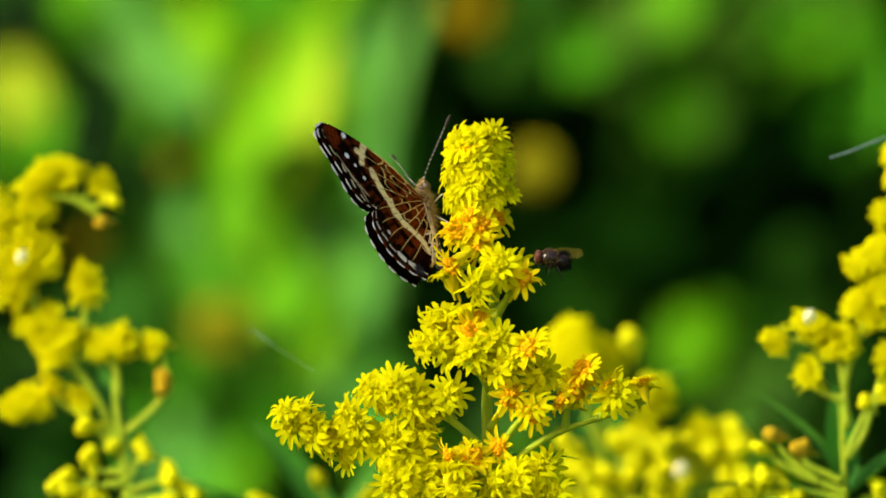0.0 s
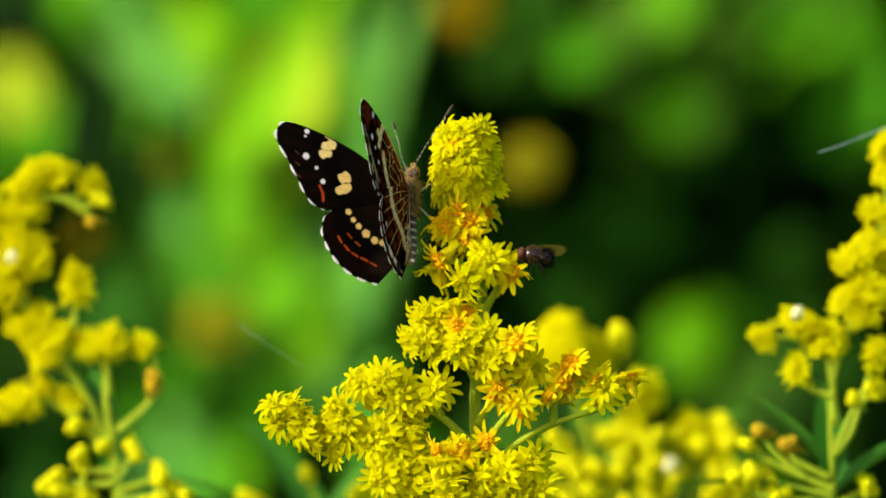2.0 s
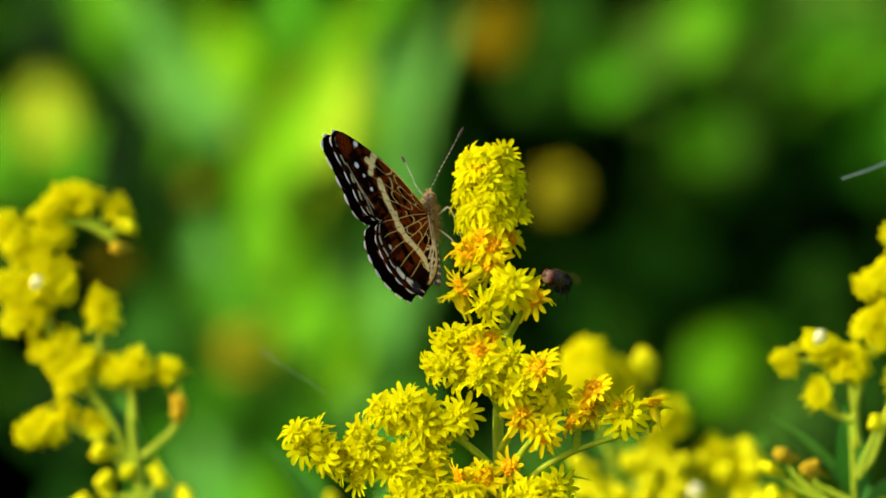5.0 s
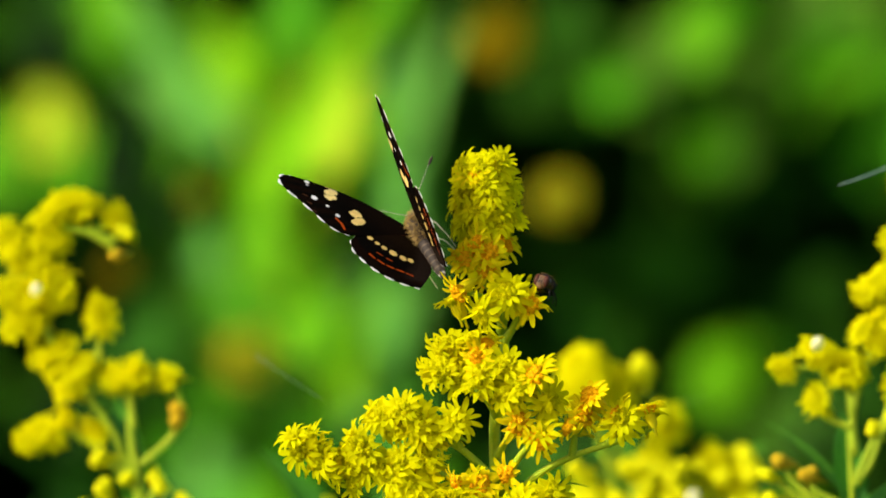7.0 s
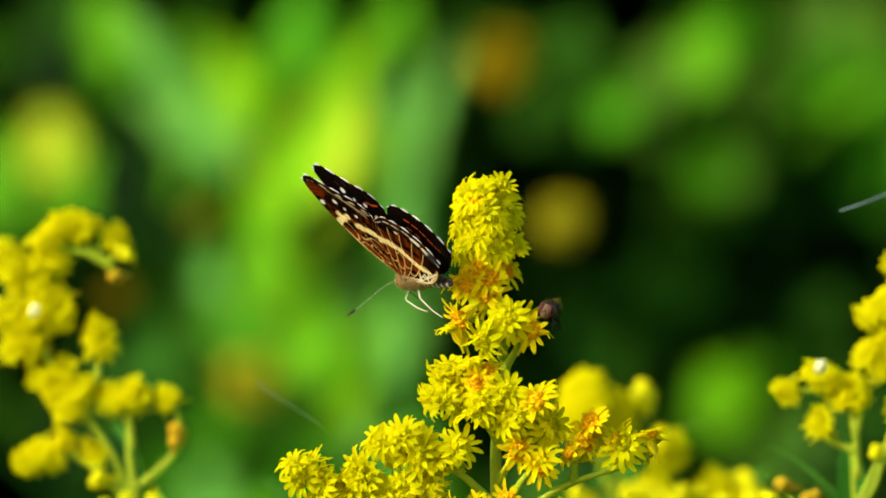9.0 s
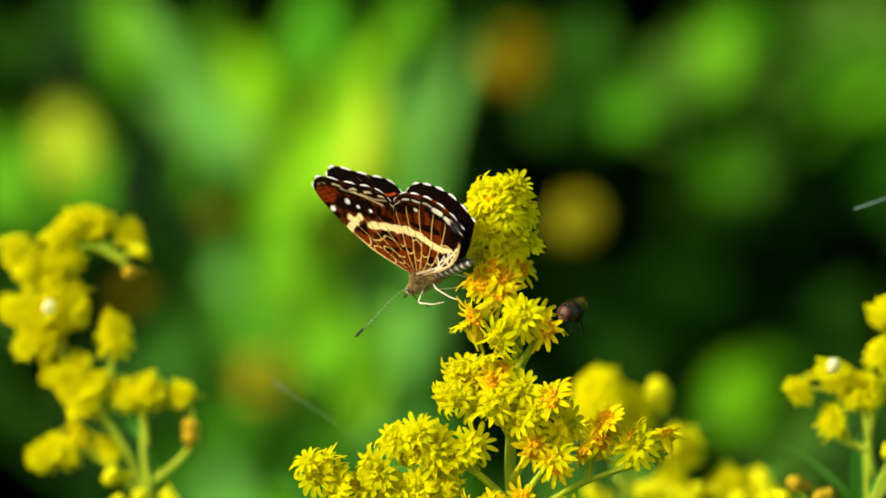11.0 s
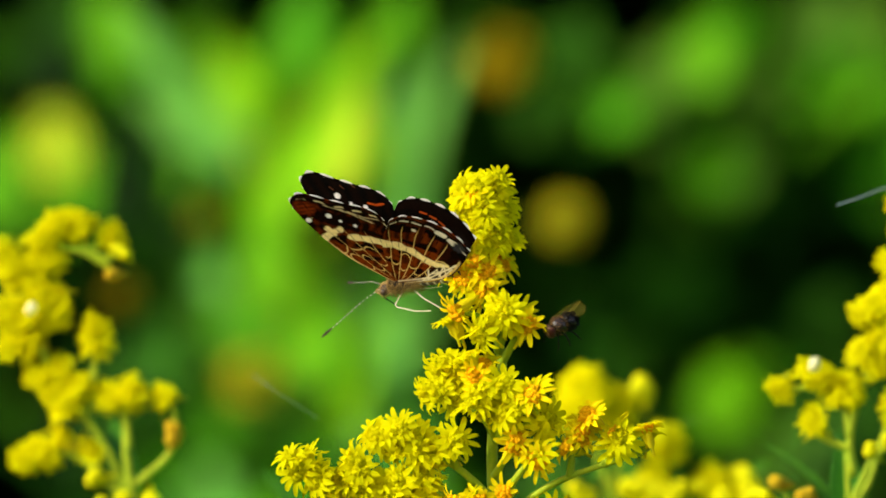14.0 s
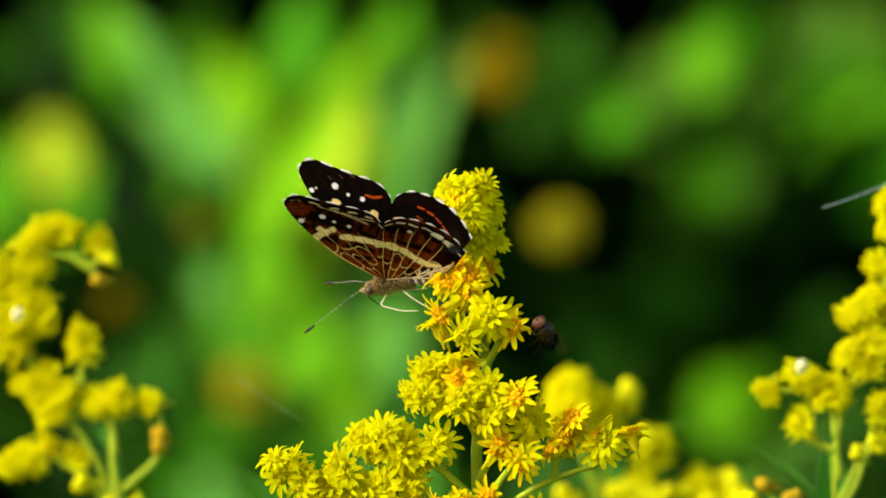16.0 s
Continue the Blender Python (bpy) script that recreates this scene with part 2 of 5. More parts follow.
# the hedge's dark inside is painted by its near-black leaf colour
leaf_mass("hedge", "dense hedge with deep shade put into its leaf colour", "hedge",
          # last block: unseen crown added overhead to keep the sun off the hedge
          [(16000, (-1.7, 1.7), (1.75, 2.6), (0.0, 2.4)), (9000, (-0.6, 0.6), (1.8, 2.6), (0.6, 1.4)), (14000, (-2.3, 1.4), (1.15, 1.8), (1.30, 2.4))], 0.10, SHADELEAF, 11)


# ---- flowers ----
def petal_ring(seed, count, length, reflex, mat):
    """The ray florets of one head: narrow tongues that spread from the rim."""
    rng = random.Random(seed)
    bm = bmesh.new()
    for k in range(count):
        a = 2 * math.pi * (k + rng.uniform(-0.25, 0.25)) / count
        ln = length * rng.uniform(0.75, 1.15)
        w = 0.62 * rng.uniform(0.8, 1.2)
        tilt = rng.uniform(-0.25, 0.35)
        rows = []
        for i, (u, k2) in enumerate(((0, 0.5), (0.3, 0.9), (0.6, 1.0), (0.86, 0.75), (1.0, 0.25))):
            r = 0.60 + (ln - 0.18) * u
            z = 1.95 + ln * (0.62 + tilt) * u - ln * (reflex + tilt) * u * u
            rows.append([bm.verts.new((r * math.cos(a) - s * w / 2 * k2 * math.sin(a), r * math.sin(a) + s * w / 2 * k2 * math.cos(a), z + 0.10 * abs(s))) for s in (-1, 0, 1)])
        for p, q in zip(rows, rows[1:]):
            for j in (0, 1):
                bm.faces.new((p[j], p[j + 1], q[j + 1], q[j]))
    bmesh.ops.scale(bm, vec=(MM, MM, MM), verts=bm.verts)
    return to_mesh("petals", bm, mat)


def disc_florets(seed, mat):
    """The crowded tube florets in the middle, each with a flared mouth."""
    rng = random.Random(seed)
    bm = bmesh.new()
    for k in range(18):
        a, r = k * 2.4, 0.27 * math.sqrt(k)
        foot = Vector((r * 0.55 * math.cos(a), r * 0.55 * math.sin(a), 1.5))
        tip = Vector((r * math.cos(a) + rng.uniform(-0.08, 0.08), r * math.sin(a) + rng.uniform(-0.08, 0.08), 2.75 - 0.28 * r * r + rng.uniform(-0.18, 0.18)))
        tube(bm, [foot, foot.lerp(tip, 0.6), tip], lambda u: 0.13 + 0.20 * u * u, 5)
    bmesh.ops.scale(bm, vec=(MM, MM, MM), verts=bm.verts)
    return to_mesh("disc", bm, mat)


def involucre(seed):
    """The green cup of a head with its pedicel and overlapping bracts; the seed turns them."""
    bm = bmesh.new()
    lathe(bm, ((-1.2, 0.16), (-0.2, 0.2), (0.0, 0.34), (0.5, 0.55), (1.2, 0.62), (1.9, 0.60), (2.1, 0.42)), 8)
    for k in range(10):
        a, z0 = k * 2.4 + seed, 0.15 + 0.1 * k
        c, s = math.cos(a), math.sin(a)
        v = [bm.verts.new((r * c - w * s, r * s + w * c, z)) for r, w, z in ((0.50, -0.2, z0), (0.50, 0.2, z0), (0.70, 0.16, z0 + 0.6), (0.66, 0.0, z0 + 0.95), (0.70, -0.16, z0 + 0.6))]
        bm.faces.new(v)
    bmesh.ops.scale(bm, vec=(MM, MM, MM), verts=bm.verts)
    return to_mesh("flower_head", bm, BRACT)


def bud_mesh(seed, mat):
    rng = random.Random(seed)
    bm = bmesh.new()
    lathe(bm, ((-0.8, 0.2), (0.0, 0.34), (0.5, 0.62), (1.1, 0.80), (1.8, 0.82), (2.3, 0.62), (2.6, 0.2)), 8, 0.12, rng)
    bmesh.ops.scale(bm, vec=(MM, MM, MM), verts=bm.verts)
    return to_mesh("bud", bm, mat)


PETALS = [petal_ring(20 + k, 11 + k % 3, 2.0 + 0.18 * (k % 3), 0.30 + 0.18 * (k % 3), YELLOW) for k in range(6)]
OLD_PETALS = [petal_ring(30 + k, 10 + k, 2.1, 0.45, PETAL_OLD) for k in range(3)]
DISCS = [disc_florets(40, DISC), disc_florets(41, DISC), disc_florets(42, DISC_OLD)]
CUPS = [involucre(50), involucre(51)]
BUDS = [bud_mesh(60, BUD), bud_mesh(61, BUD)]
OLD_BUDS = [bud_mesh(62, BUD_OLD)]


def flower_head(parent, place, way, size, rng, old=0.15):
    m = Matrix.Translation(place) @ turned(way, rng.uniform(0, 6.28)) @ Matrix.Scale(size, 4)
    head = link_mesh("flower_head", rng.choice(CUPS), parent, m)
    aged = rng.random() < old
    link_mesh("petals", rng.choice(OLD_PETALS if aged else PETALS), head)
    link_mesh("disc", DISCS[2] if aged else rng.choice(DISCS[:2]), head)


def goldenrod(base, label, stems, branches, leaves, seed, size=1.0, old=0.07, dense=1.0, name="goldenrod"):
    """A goldenrod: stems and side branches set with heads. Points are in mm from a height of 1 m over the origin;
    a branch is (points, heads, spread, start, buds) and, where it differs, the share of aged heads."""
    rng = random.Random(seed)
    base = Vector(base)
    plant = thing(name, base, label, "flower", "goldenrods")

    def local(p):
        return Vector((p[0] * MM, p[1] * MM, 1 + p[2] * MM)) - base

    for points, r in stems:
        bm = bmesh.new()
        path = smooth_path([local(p) for p in points], 8 * len(points))
        tube(bm, path, lambda u: r * MM * (1.3 - 0.8 * u), 8)
        part("stem", bm, STEM, plant)
    for points, heads, spread, start, buds, *aged in branches:
        bm = bmesh.new()
        path = smooth_path([local(p) for p in points], 24)
        tube(bm, path, lambda u: MM * (0.62 - 0.36 * u), 6)
        spots = []
        heads = math.ceil(heads * dense)
        for k in range(heads):
            u = start + (1 - start) * (k + rng.random()) / heads
            i = min(int(u * 24), 23)
            on = path[i].lerp(path[i + 1], u * 24 - i)
            along = (path[i + 1] - path[i]).normalized()
            out = Vector((rng.gauss(0, 1), rng.gauss(0, 1) - 0.35, rng.gauss(0, 1) + 0.1))
            out = (out - along * out.dot(along) * 0.7).normalized()
            reach = spread * MM * rng.uniform(0.35, 1.0) * (1.0 if u < 0.85 or heads > 60 else 0.65)
            way = (out + Vector((-0.42, -0.45, 0.40)) + along * 0.25).normalized()
            s = size * rng.uniform(0.92, 1.2) * (0.85 if heads > 60 else 1)
            spots.append((on, on + out * reach, way, s))
        part("branch", bm, STEM, plant)
        bm = bmesh.new()
        for on, tip, way, s in spots:
            foot = tip - way * 2.8 * s * MM
            if (foot - on).length > 0.6 * MM:
                tube(bm, [on, on.lerp(foot, 0.55) + Vector((0, 0, -0.25 * MM)), foot], 0.19 * MM, 5)
        if bm.verts:
            tagged(part("pedicel", bm, STEM, plant), kind="stuff")
        for on, tip, way, s in spots:
            if rng.random() < buds:
                link_mesh("bud", rng.choice(OLD_BUDS if aged and rng.random() < aged[0] else BUDS), plant, Matrix.Translation(tip - way * 1.4 * s * MM) @ turned(way, rng.uniform(0, 6)) @ Matrix.Scale(1.25 * s, 4))
            else:
                flower_head(plant, tip - way * 1.9 * s * MM, way, s, rng, aged[0] if aged else old)
    for p, length, width, yaw, tilt in leaves:
        bm = bmesh.new()
        blade(bm, length * MM, width * MM, 0.3, 0.25)
        part("leaf", bm, LEAF, plant, "", Matrix.Translation(local(p)) @ Euler((radians(tilt), 0, radians(yaw))).to_matrix().to_4x4())
    return plant


MAIN = goldenrod(
    (0.004, 0.004, 0), "tall goldenrod panicle of bright yellow ray flowers in sun",
    [([(14, 4, -1000), (9, 4, -500), (7, 3, -120), (6.3, 2, -32.1), (6.0, 1, -19.8), (7.3, 1, -9.9), (6.0, 2, -2.2), (4.6, 3, 8.5), (4.3, 3, 16.0)], 0.85)],
    [
        # the upright top
        ([(4.9, 3, 6.9), (4.5, 3, 8.6), (4.2, 3, 11.5), (4.3, 3, 15.2)], 88, 3.7, 0, 0),
        ([(5.4, 2.5, 4.4), (5.6, 2.5, 5.8), (5.5, 2.5, 7.0)], 5, 2.0, 0, 0),
        # knots below it: aged heads, whose orange also paints the wing's shade
        ([(6.0, 0, -2.2), (5.0, -1, 1.0), (4.2, -2, 4.2)], 9, 1.8, 0.3, 0, 1),
        ([(6.3, 0, -3.0), (3.5, -1, 0.6), (1.4, -2, 2.6)], 4, 1.2, 0.75, 0, 0.9),
        ([(6.3, 0, -3.7), (3.5, -3, -2.6), (1.2, -5, -1.9)], 1, 0.2, 0.95, 0, 1),
        ([(6.4, 0, -4.5), (2.8, -2, -4.5), (0.2, -3, -3.7)], 2, 0.9, 0.85, 0, 0.3),
        ([(6.4, 0, -5.3), (5.8, -4, -5.1), (4.7, -6, -4.7)], 2, 0.8, 0.8, 0, 0),
        ([(6.7, 0, -7.6), (7.7, -3, -4.5), (7.7, -4, -1.8)], 4, 1.4, 0.75, 0, 0),
        ([(7.2, 0, -9.1), (9.2, -2, -6.0), (11.1, -4, -3.7)], 2, 0.5, 0.92, 0, 1),
        ([(7.2, 0, -9.1), (8.9, -2, -6.0), (9.5, -2, -2.2)], 2, 1, 0.85, 0),
        # the middle tiers
        ([(6.9, 0, -13.7), (2.8, -2, -11.4), (-1.5, -3, -9.2)], 7, 1.8, 0.35, 0),
        ([(6.7, 0, -15.2), (1.2, -2, -13.5), (-2.6, -3, -12.5)], 5, 1.73, 0.5, 0),
        ([(6.9, 0, -12.2), (4.7, -4, -10.6), (3.1, -6, -9.1)], 4, 1.58, 0.3, 0),
        ([(6.3, 0, -19.1), (4.7, -4, -16.3), (3.4, -7, -15.5)], 3, 1.37, 0.5, 0),
        ([(6.4, 0, -16.8), (5.4, -4, -14.0), (4.3, -6, -12.1)], 3, 1.44, 0.4, 0),
        ([(6.3, 0, -19.1), (9.2, -5, -15.2), (12.6, -7, -12.9)], 8, 1.87, 0.35, 0),
        ([(6.3, 0, -19.8), (10.4, -3, -17.5), (13.8, -6, -15.9)], 4, 1.44, 0.5, 0),
        ([(6.4, 0, -18.3), (7.3, -5, -14.4), (7.7, -6, -11.4)], 3, 1.44, 0.4, 0),
        ([(6.4, 0, -29.8), (8.9, -3, -25.1), (11.1, -5, -22.4), (12.5, -6, -21.6)], 3, 0.86, 0.85, 0, 0.9),
        ([(6.3, 0, -24.4), (8.1, -4, -21.3), (9.2, -6, -19.4)], 3, 0.72, 0.75, 0, 0.8),
        # the long arching branches
        ([(6.0, 0, -29.8), (-1.8, -3, -26.6), (-7.2, -5, -24.5)], 8, 1.6, 0.45, 0),
        ([(6.1, 0, -31.3), (-3.4, -3, -28.9), (-11.0, -4, -25.1)], 6, 1.5, 0.7, 0),
        ([(6.4, 0, -32.8), (11.2, -2, -27.4), (16.5, -3, -24.4), (22.6, -4, -22.4), (27.2, -4, -20.7)], 0, 1.44, 0.6, 0),
        ([(16.5, -3, -24.4), (16.9, -4, -20.5), (17.6, -5, -18.2)], 4, 1.3, 0.5, 0, 0.85),
        ([(16.9, -4, -21.3), (18.8, -4, -18.2), (19.9, -5, -16.3)], 3, 0.86, 0.6, 0, 0.9),
        ([(21.1, -4, -23.0), (22.6, -4, -20.1), (23.5, -5, -18.8)], 4, 1.22, 0.5, 0, 0.4),
        ([(24.9, -4, -21.6), (26.4, -4, -19.8), (26.9, -5, -18.1)], 4, 1.15, 0.5, 0, 0.1),
        ([(6.0, 0, -27.5), (0.8, -2, -23.0), (-4.9, -3, -20.9), (-10.2, -4, -19.0)], 18, 1.87, 0.42, 0),
        ([(-3.4, -3, -21.3), (-4.9, -4, -19.0), (-6.4, -5, -17.5)], 6, 1.58, 0.2, 0),
        ([(1.2, -2, -23.2), (0.5, -3, -20.9), (0.5, -4, -19.0)], 6, 1.58, 0.3, 0),
        ([(6.3, 0, -33.6), (-1.8, -2, -30.1), (-9.5, -3, -27.9), (-14.8, -4, -26.2), (-20.1, -5, -23.2)], 12, 1.73, 0.62, 0),
        ([(-11.0, -3, -27.0), (-12.1, -4, -23.6), (-12.5, -5, -21.7)], 9, 1.8, 0.1, 0),
        ([(-17.1, -4, -25.1), (-18.6, -5, -23.2), (-21.7, -5, -22.4)], 5, 1.3, 0.2, 0),
        ([(6.4, 0, -35.1), (-1.8, -3, -31.2), (-7.2, -5, -27.4)], 11, 2.02, 0.5, 0),
        ([(6.4, 0, -36.6), (-1.8, -3, -33.5), (-6.4, -5, -31.2)], 11, 2.02, 0.45, 0),
        ([(6.3, 0, -32.1), (3.5, -4, -28.9), (1.2, -6, -27.4)], 4, 1.44, 0.45, 0, 0.5),
        ([(6.3, 0, -32.8), (2.7, -5, -30.4), (0.5, -7, -30.0)], 3, 1.37, 0.5, 0, 0.15),
        ([(6.3, 0, -27.5), (7.3, -2, -27.1), (7.8, -3, -26.6)], 1, 0.22, 0.9, 0, 1),
        ([(6.4, 0, -35.1), (8.9, -4, -32.0), (10.7, -6, -30.8)], 8, 1.66, 0.4, 0),
        ([(6.4, 0, -36.6), (11.1, -3, -32.0), (13.8, -4, -28.5)], 8, 1.44, 0.5, 0),
        ([(6.4, 0, -36.6), (8.1, -5, -33.5), (7.3, -6, -31.2)], 4, 1.37, 0.5, 0),
        ([(6.3, 0, -37.4), (-0.3, -3, -32.8), (-7.2, -5, -31.2)], 9, 2.16, 0.4, 0),
        ([(6.3, 0, -40.5), (4.3, -5, -35.8), (1.2, -8, -34.0)], 8, 2.16, 0.4, 0),
        ([(6.3, 0, -40.5), (11.1, -4, -35.7), (15.6, -5, -33.4)], 8, 2.16, 0.4, 0.05),
        ([(6.3, 0, -42.8), (-1.8, -3, -38.8), (-11.0, -5, -37.2)], 10, 2.3, 0.4, 0),
    ],
    [((6.4, 0, -15.2), 9, 2.0, 120, 20), ((6.6, -1, -29.0), 14, 3.0, -60, 15), ((5.7, 2, -34.0), 16, 4, 70, 0), ((6.3, -2, -35.1), 15, 4, -120, 10),
     ((6.4, 0, -50.4), 60, 9, 60, 20), ((6.4, 0, -61.9), 70, 10, -70, 20), ((6.4, 0, -81.0), 80, 11, 150, 20), ((6.4, 0, -104.0), 90, 12, 10, 15)],
    1, 1.10, 0.03)

LEFT = goldenrod(
    (-0.052, 0.088, 0), "goldenrod with dense yellow clusters and unopened buds below",
    [([(-50, 88, -1000), (-48, 86, -400), (-45.0, 82, -45.1), (-45.3, 80, -31.5), (-46.6, 80, -22.5), (-46.6, 80, -16.8)], 0.8)],
    [
        # the bowed main branch and its clusters
        ([(-45.1, 80, -31.8), (-49.5, 80, -20.9), (-55.1, 80, -13.8), (-58.3, 80, -8.0), (-60.8, 80, -2.3), (-61.6, 80, 1.7), (-60.0, 80, 6.5), (-57.5, 80, 9.3)], 0, 0.68, 0.5, 0),
        ([(-60.0, 80, 6.5), (-57.1, 80, 10.2), (-54.3, 80, 11.4), (-52.7, 80, 10.7)], 14, 1.22, 0.05, 0),
        ([(-61.6, 80, 1.7), (-59.6, 80, 5.3), (-56.9, 80, 6.4)], 12, 1.42, 0, 0),
        ([(-61.6, 80, 1.7), (-63.2, 80, 5.7), (-65.6, 80, 7.3)], 9, 1.62, 0.1, 0),
        ([(-60.8, 80, -2.3), (-60.0, 80, 0.1), (-56.7, 80, 1.3)], 12, 1.49, 0, 0),
        ([(-60.8, 80, -2.3), (-57.9, 80, -2.3), (-55.8, 80, -1.1)], 8, 1.22, 0.1, 0),
        ([(-60.8, 80, -3.1), (-63.2, 80, -2.3), (-66.4, 80, -0.7)], 9, 1.62, 0, 0),
        ([(-59.2, 80, -7.2), (-60.8, 80, -6.4), (-63.6, 80, -6.8)], 9, 1.35, 0.1, 0),
        ([(-55.1, 80, -14.4), (-57.5, 80, -12.0), (-59.6, 80, -10.6)], 8, 1.15, 0.15, 0),
        ([(-55.1, 80, -14.0), (-54.7, 80, -12.8), (-51.9, 80, -11.4)], 9, 1.22, 0.05, 0),
        ([(-55.1, 80, -14.4), (-55.5, 80, -10.8), (-56.3, 80, -9.3)], 2, 0.41, 0.9, 0),
        ([(-53.9, 80, -15.6), (-55.1, 80, -15.4), (-55.8, 80, -16.0)], 3, 0.68, 0.3, 0),
        ([(-52.7, 80, -17.2), (-51.3, 80, -10.4), (-51.1, 80, -6.4), (-51.1, 80, -3.1)], 8, 1.08, 0.66, 0),
        ([(-58.3, 80, 7.7), (-52.7, 80, 7.2), (-49.6, 80, 8.3), (-48.8, 80, 9.3)], 2, 0.61, 0.88, 0),
        ([(-52.7, 80, 7.2), (-49.3, 80, 4.9), (-48.2, 80, 3.8)], 1, 0.2, 0.95, 1, 1),
        ([(-52.7, 80, 7.0), (-49.1, 80, 6.1), (-47.2, 80, 7.2)], 2, 0.41, 0.9, 1),
        ([(-47.9, 80, -26.1), (-54.3, 80, -22.1), (-59.2, 80, -21.5), (-62.0, 80, -22.9)], 11, 1.01, 0.48, 0),
        ([(-54.3, 80, -21.8), (-55.8, 80, -20.1), (-56.3, 80, -18.6)], 3, 0.81, 0.3, 0),
        ([(-50.7, 80, -24.1), (-51.7, 80, -21.8), (-52.7, 80, -20.1)], 2, 0.74, 0.5, 0),
        ([(-46.3, 80, -20.9), (-46.6, 80, -16.0), (-45.8, 80, -12.4)], 8, 1.15, 0.72, 0),
        ([(-46.4, 80, -17.6), (-48.3, 80, -14.6), (-49.9, 80, -13.2)], 3, 0.81, 0.6, 0),
        ([(-45.1, 80, -26.1), (-40.2, 80, -21.3), (-39.8, 80, -16.0), (-41.4, 80, -13.2)], 3, 0.54, 0.9, 0),
        ([(-45.1, 80, -26.1), (-40.5, 80, -21.8), (-39.8, 80, -17.6)], 3, 0.61, 0.66, 1, 1),
        # buds below
        ([(-45.5, 80, -28.9), (-48.7, 80, -26.7), (-51.1, 80, -24.9)], 2, 0.41, 0.85, 1),
        ([(-45.3, 80, -30.1), (-46.4, 80, -29.1), (-47.1, 80, -28.1)], 1, 0.14, 0.95, 1),
        ([(-45.3, 80, -31.8), (-49.5, 80, -31.5), (-50.9, 80, -29.4)], 3, 0.68, 0.6, 1),
        ([(-45.3, 80, -33.4), (-51.1, 80, -33.9), (-55.3, 80, -34.6)], 6, 1.01, 0.45, 1),
        ([(-49.5, 80, -33.4), (-52.3, 80, -33.1), (-53.5, 80, -32.3)], 2, 0.34, 0.8, 1),
        ([(-45.1, 80, -33.0), (-43.4, 80, -29.9), (-42.6, 80, -28.5)], 1, 0.14, 0.95, 1),
        ([(-45.1, 80, -34.7), (-40.6, 80, -33.1), (-38.6, 80, -31.8)], 2, 0.74, 0.7, 1),
        ([(-45.1, 80, -35.8), (-39.8, 80, -35.5), (-34.8, 80, -34.7)], 6, 1.08, 0.4, 1),
        ([(-45.1, 80, -37.0), (-48.7, 80, -36.2), (-51.1, 80, -35.8)], 3, 1.08, 0.4, 1),
    ],
    [((-47.1, 80, -24.5), 10, 3, 20, 50), ((-46.6, 80, -31.4), 20, 5, 10, 60), ((-46.1, 80, -37.0), 30, 6, -80, 10), ((-45.8, 80, -41.8), 34, 7, -100, 20),
     ((-45.5, 82, -61.2), 60, 10, 40, 20), ((-45.6, 84, -85.6), 80, 11, 190, 20)],
    2, 0.92, 0.0, 1.25)

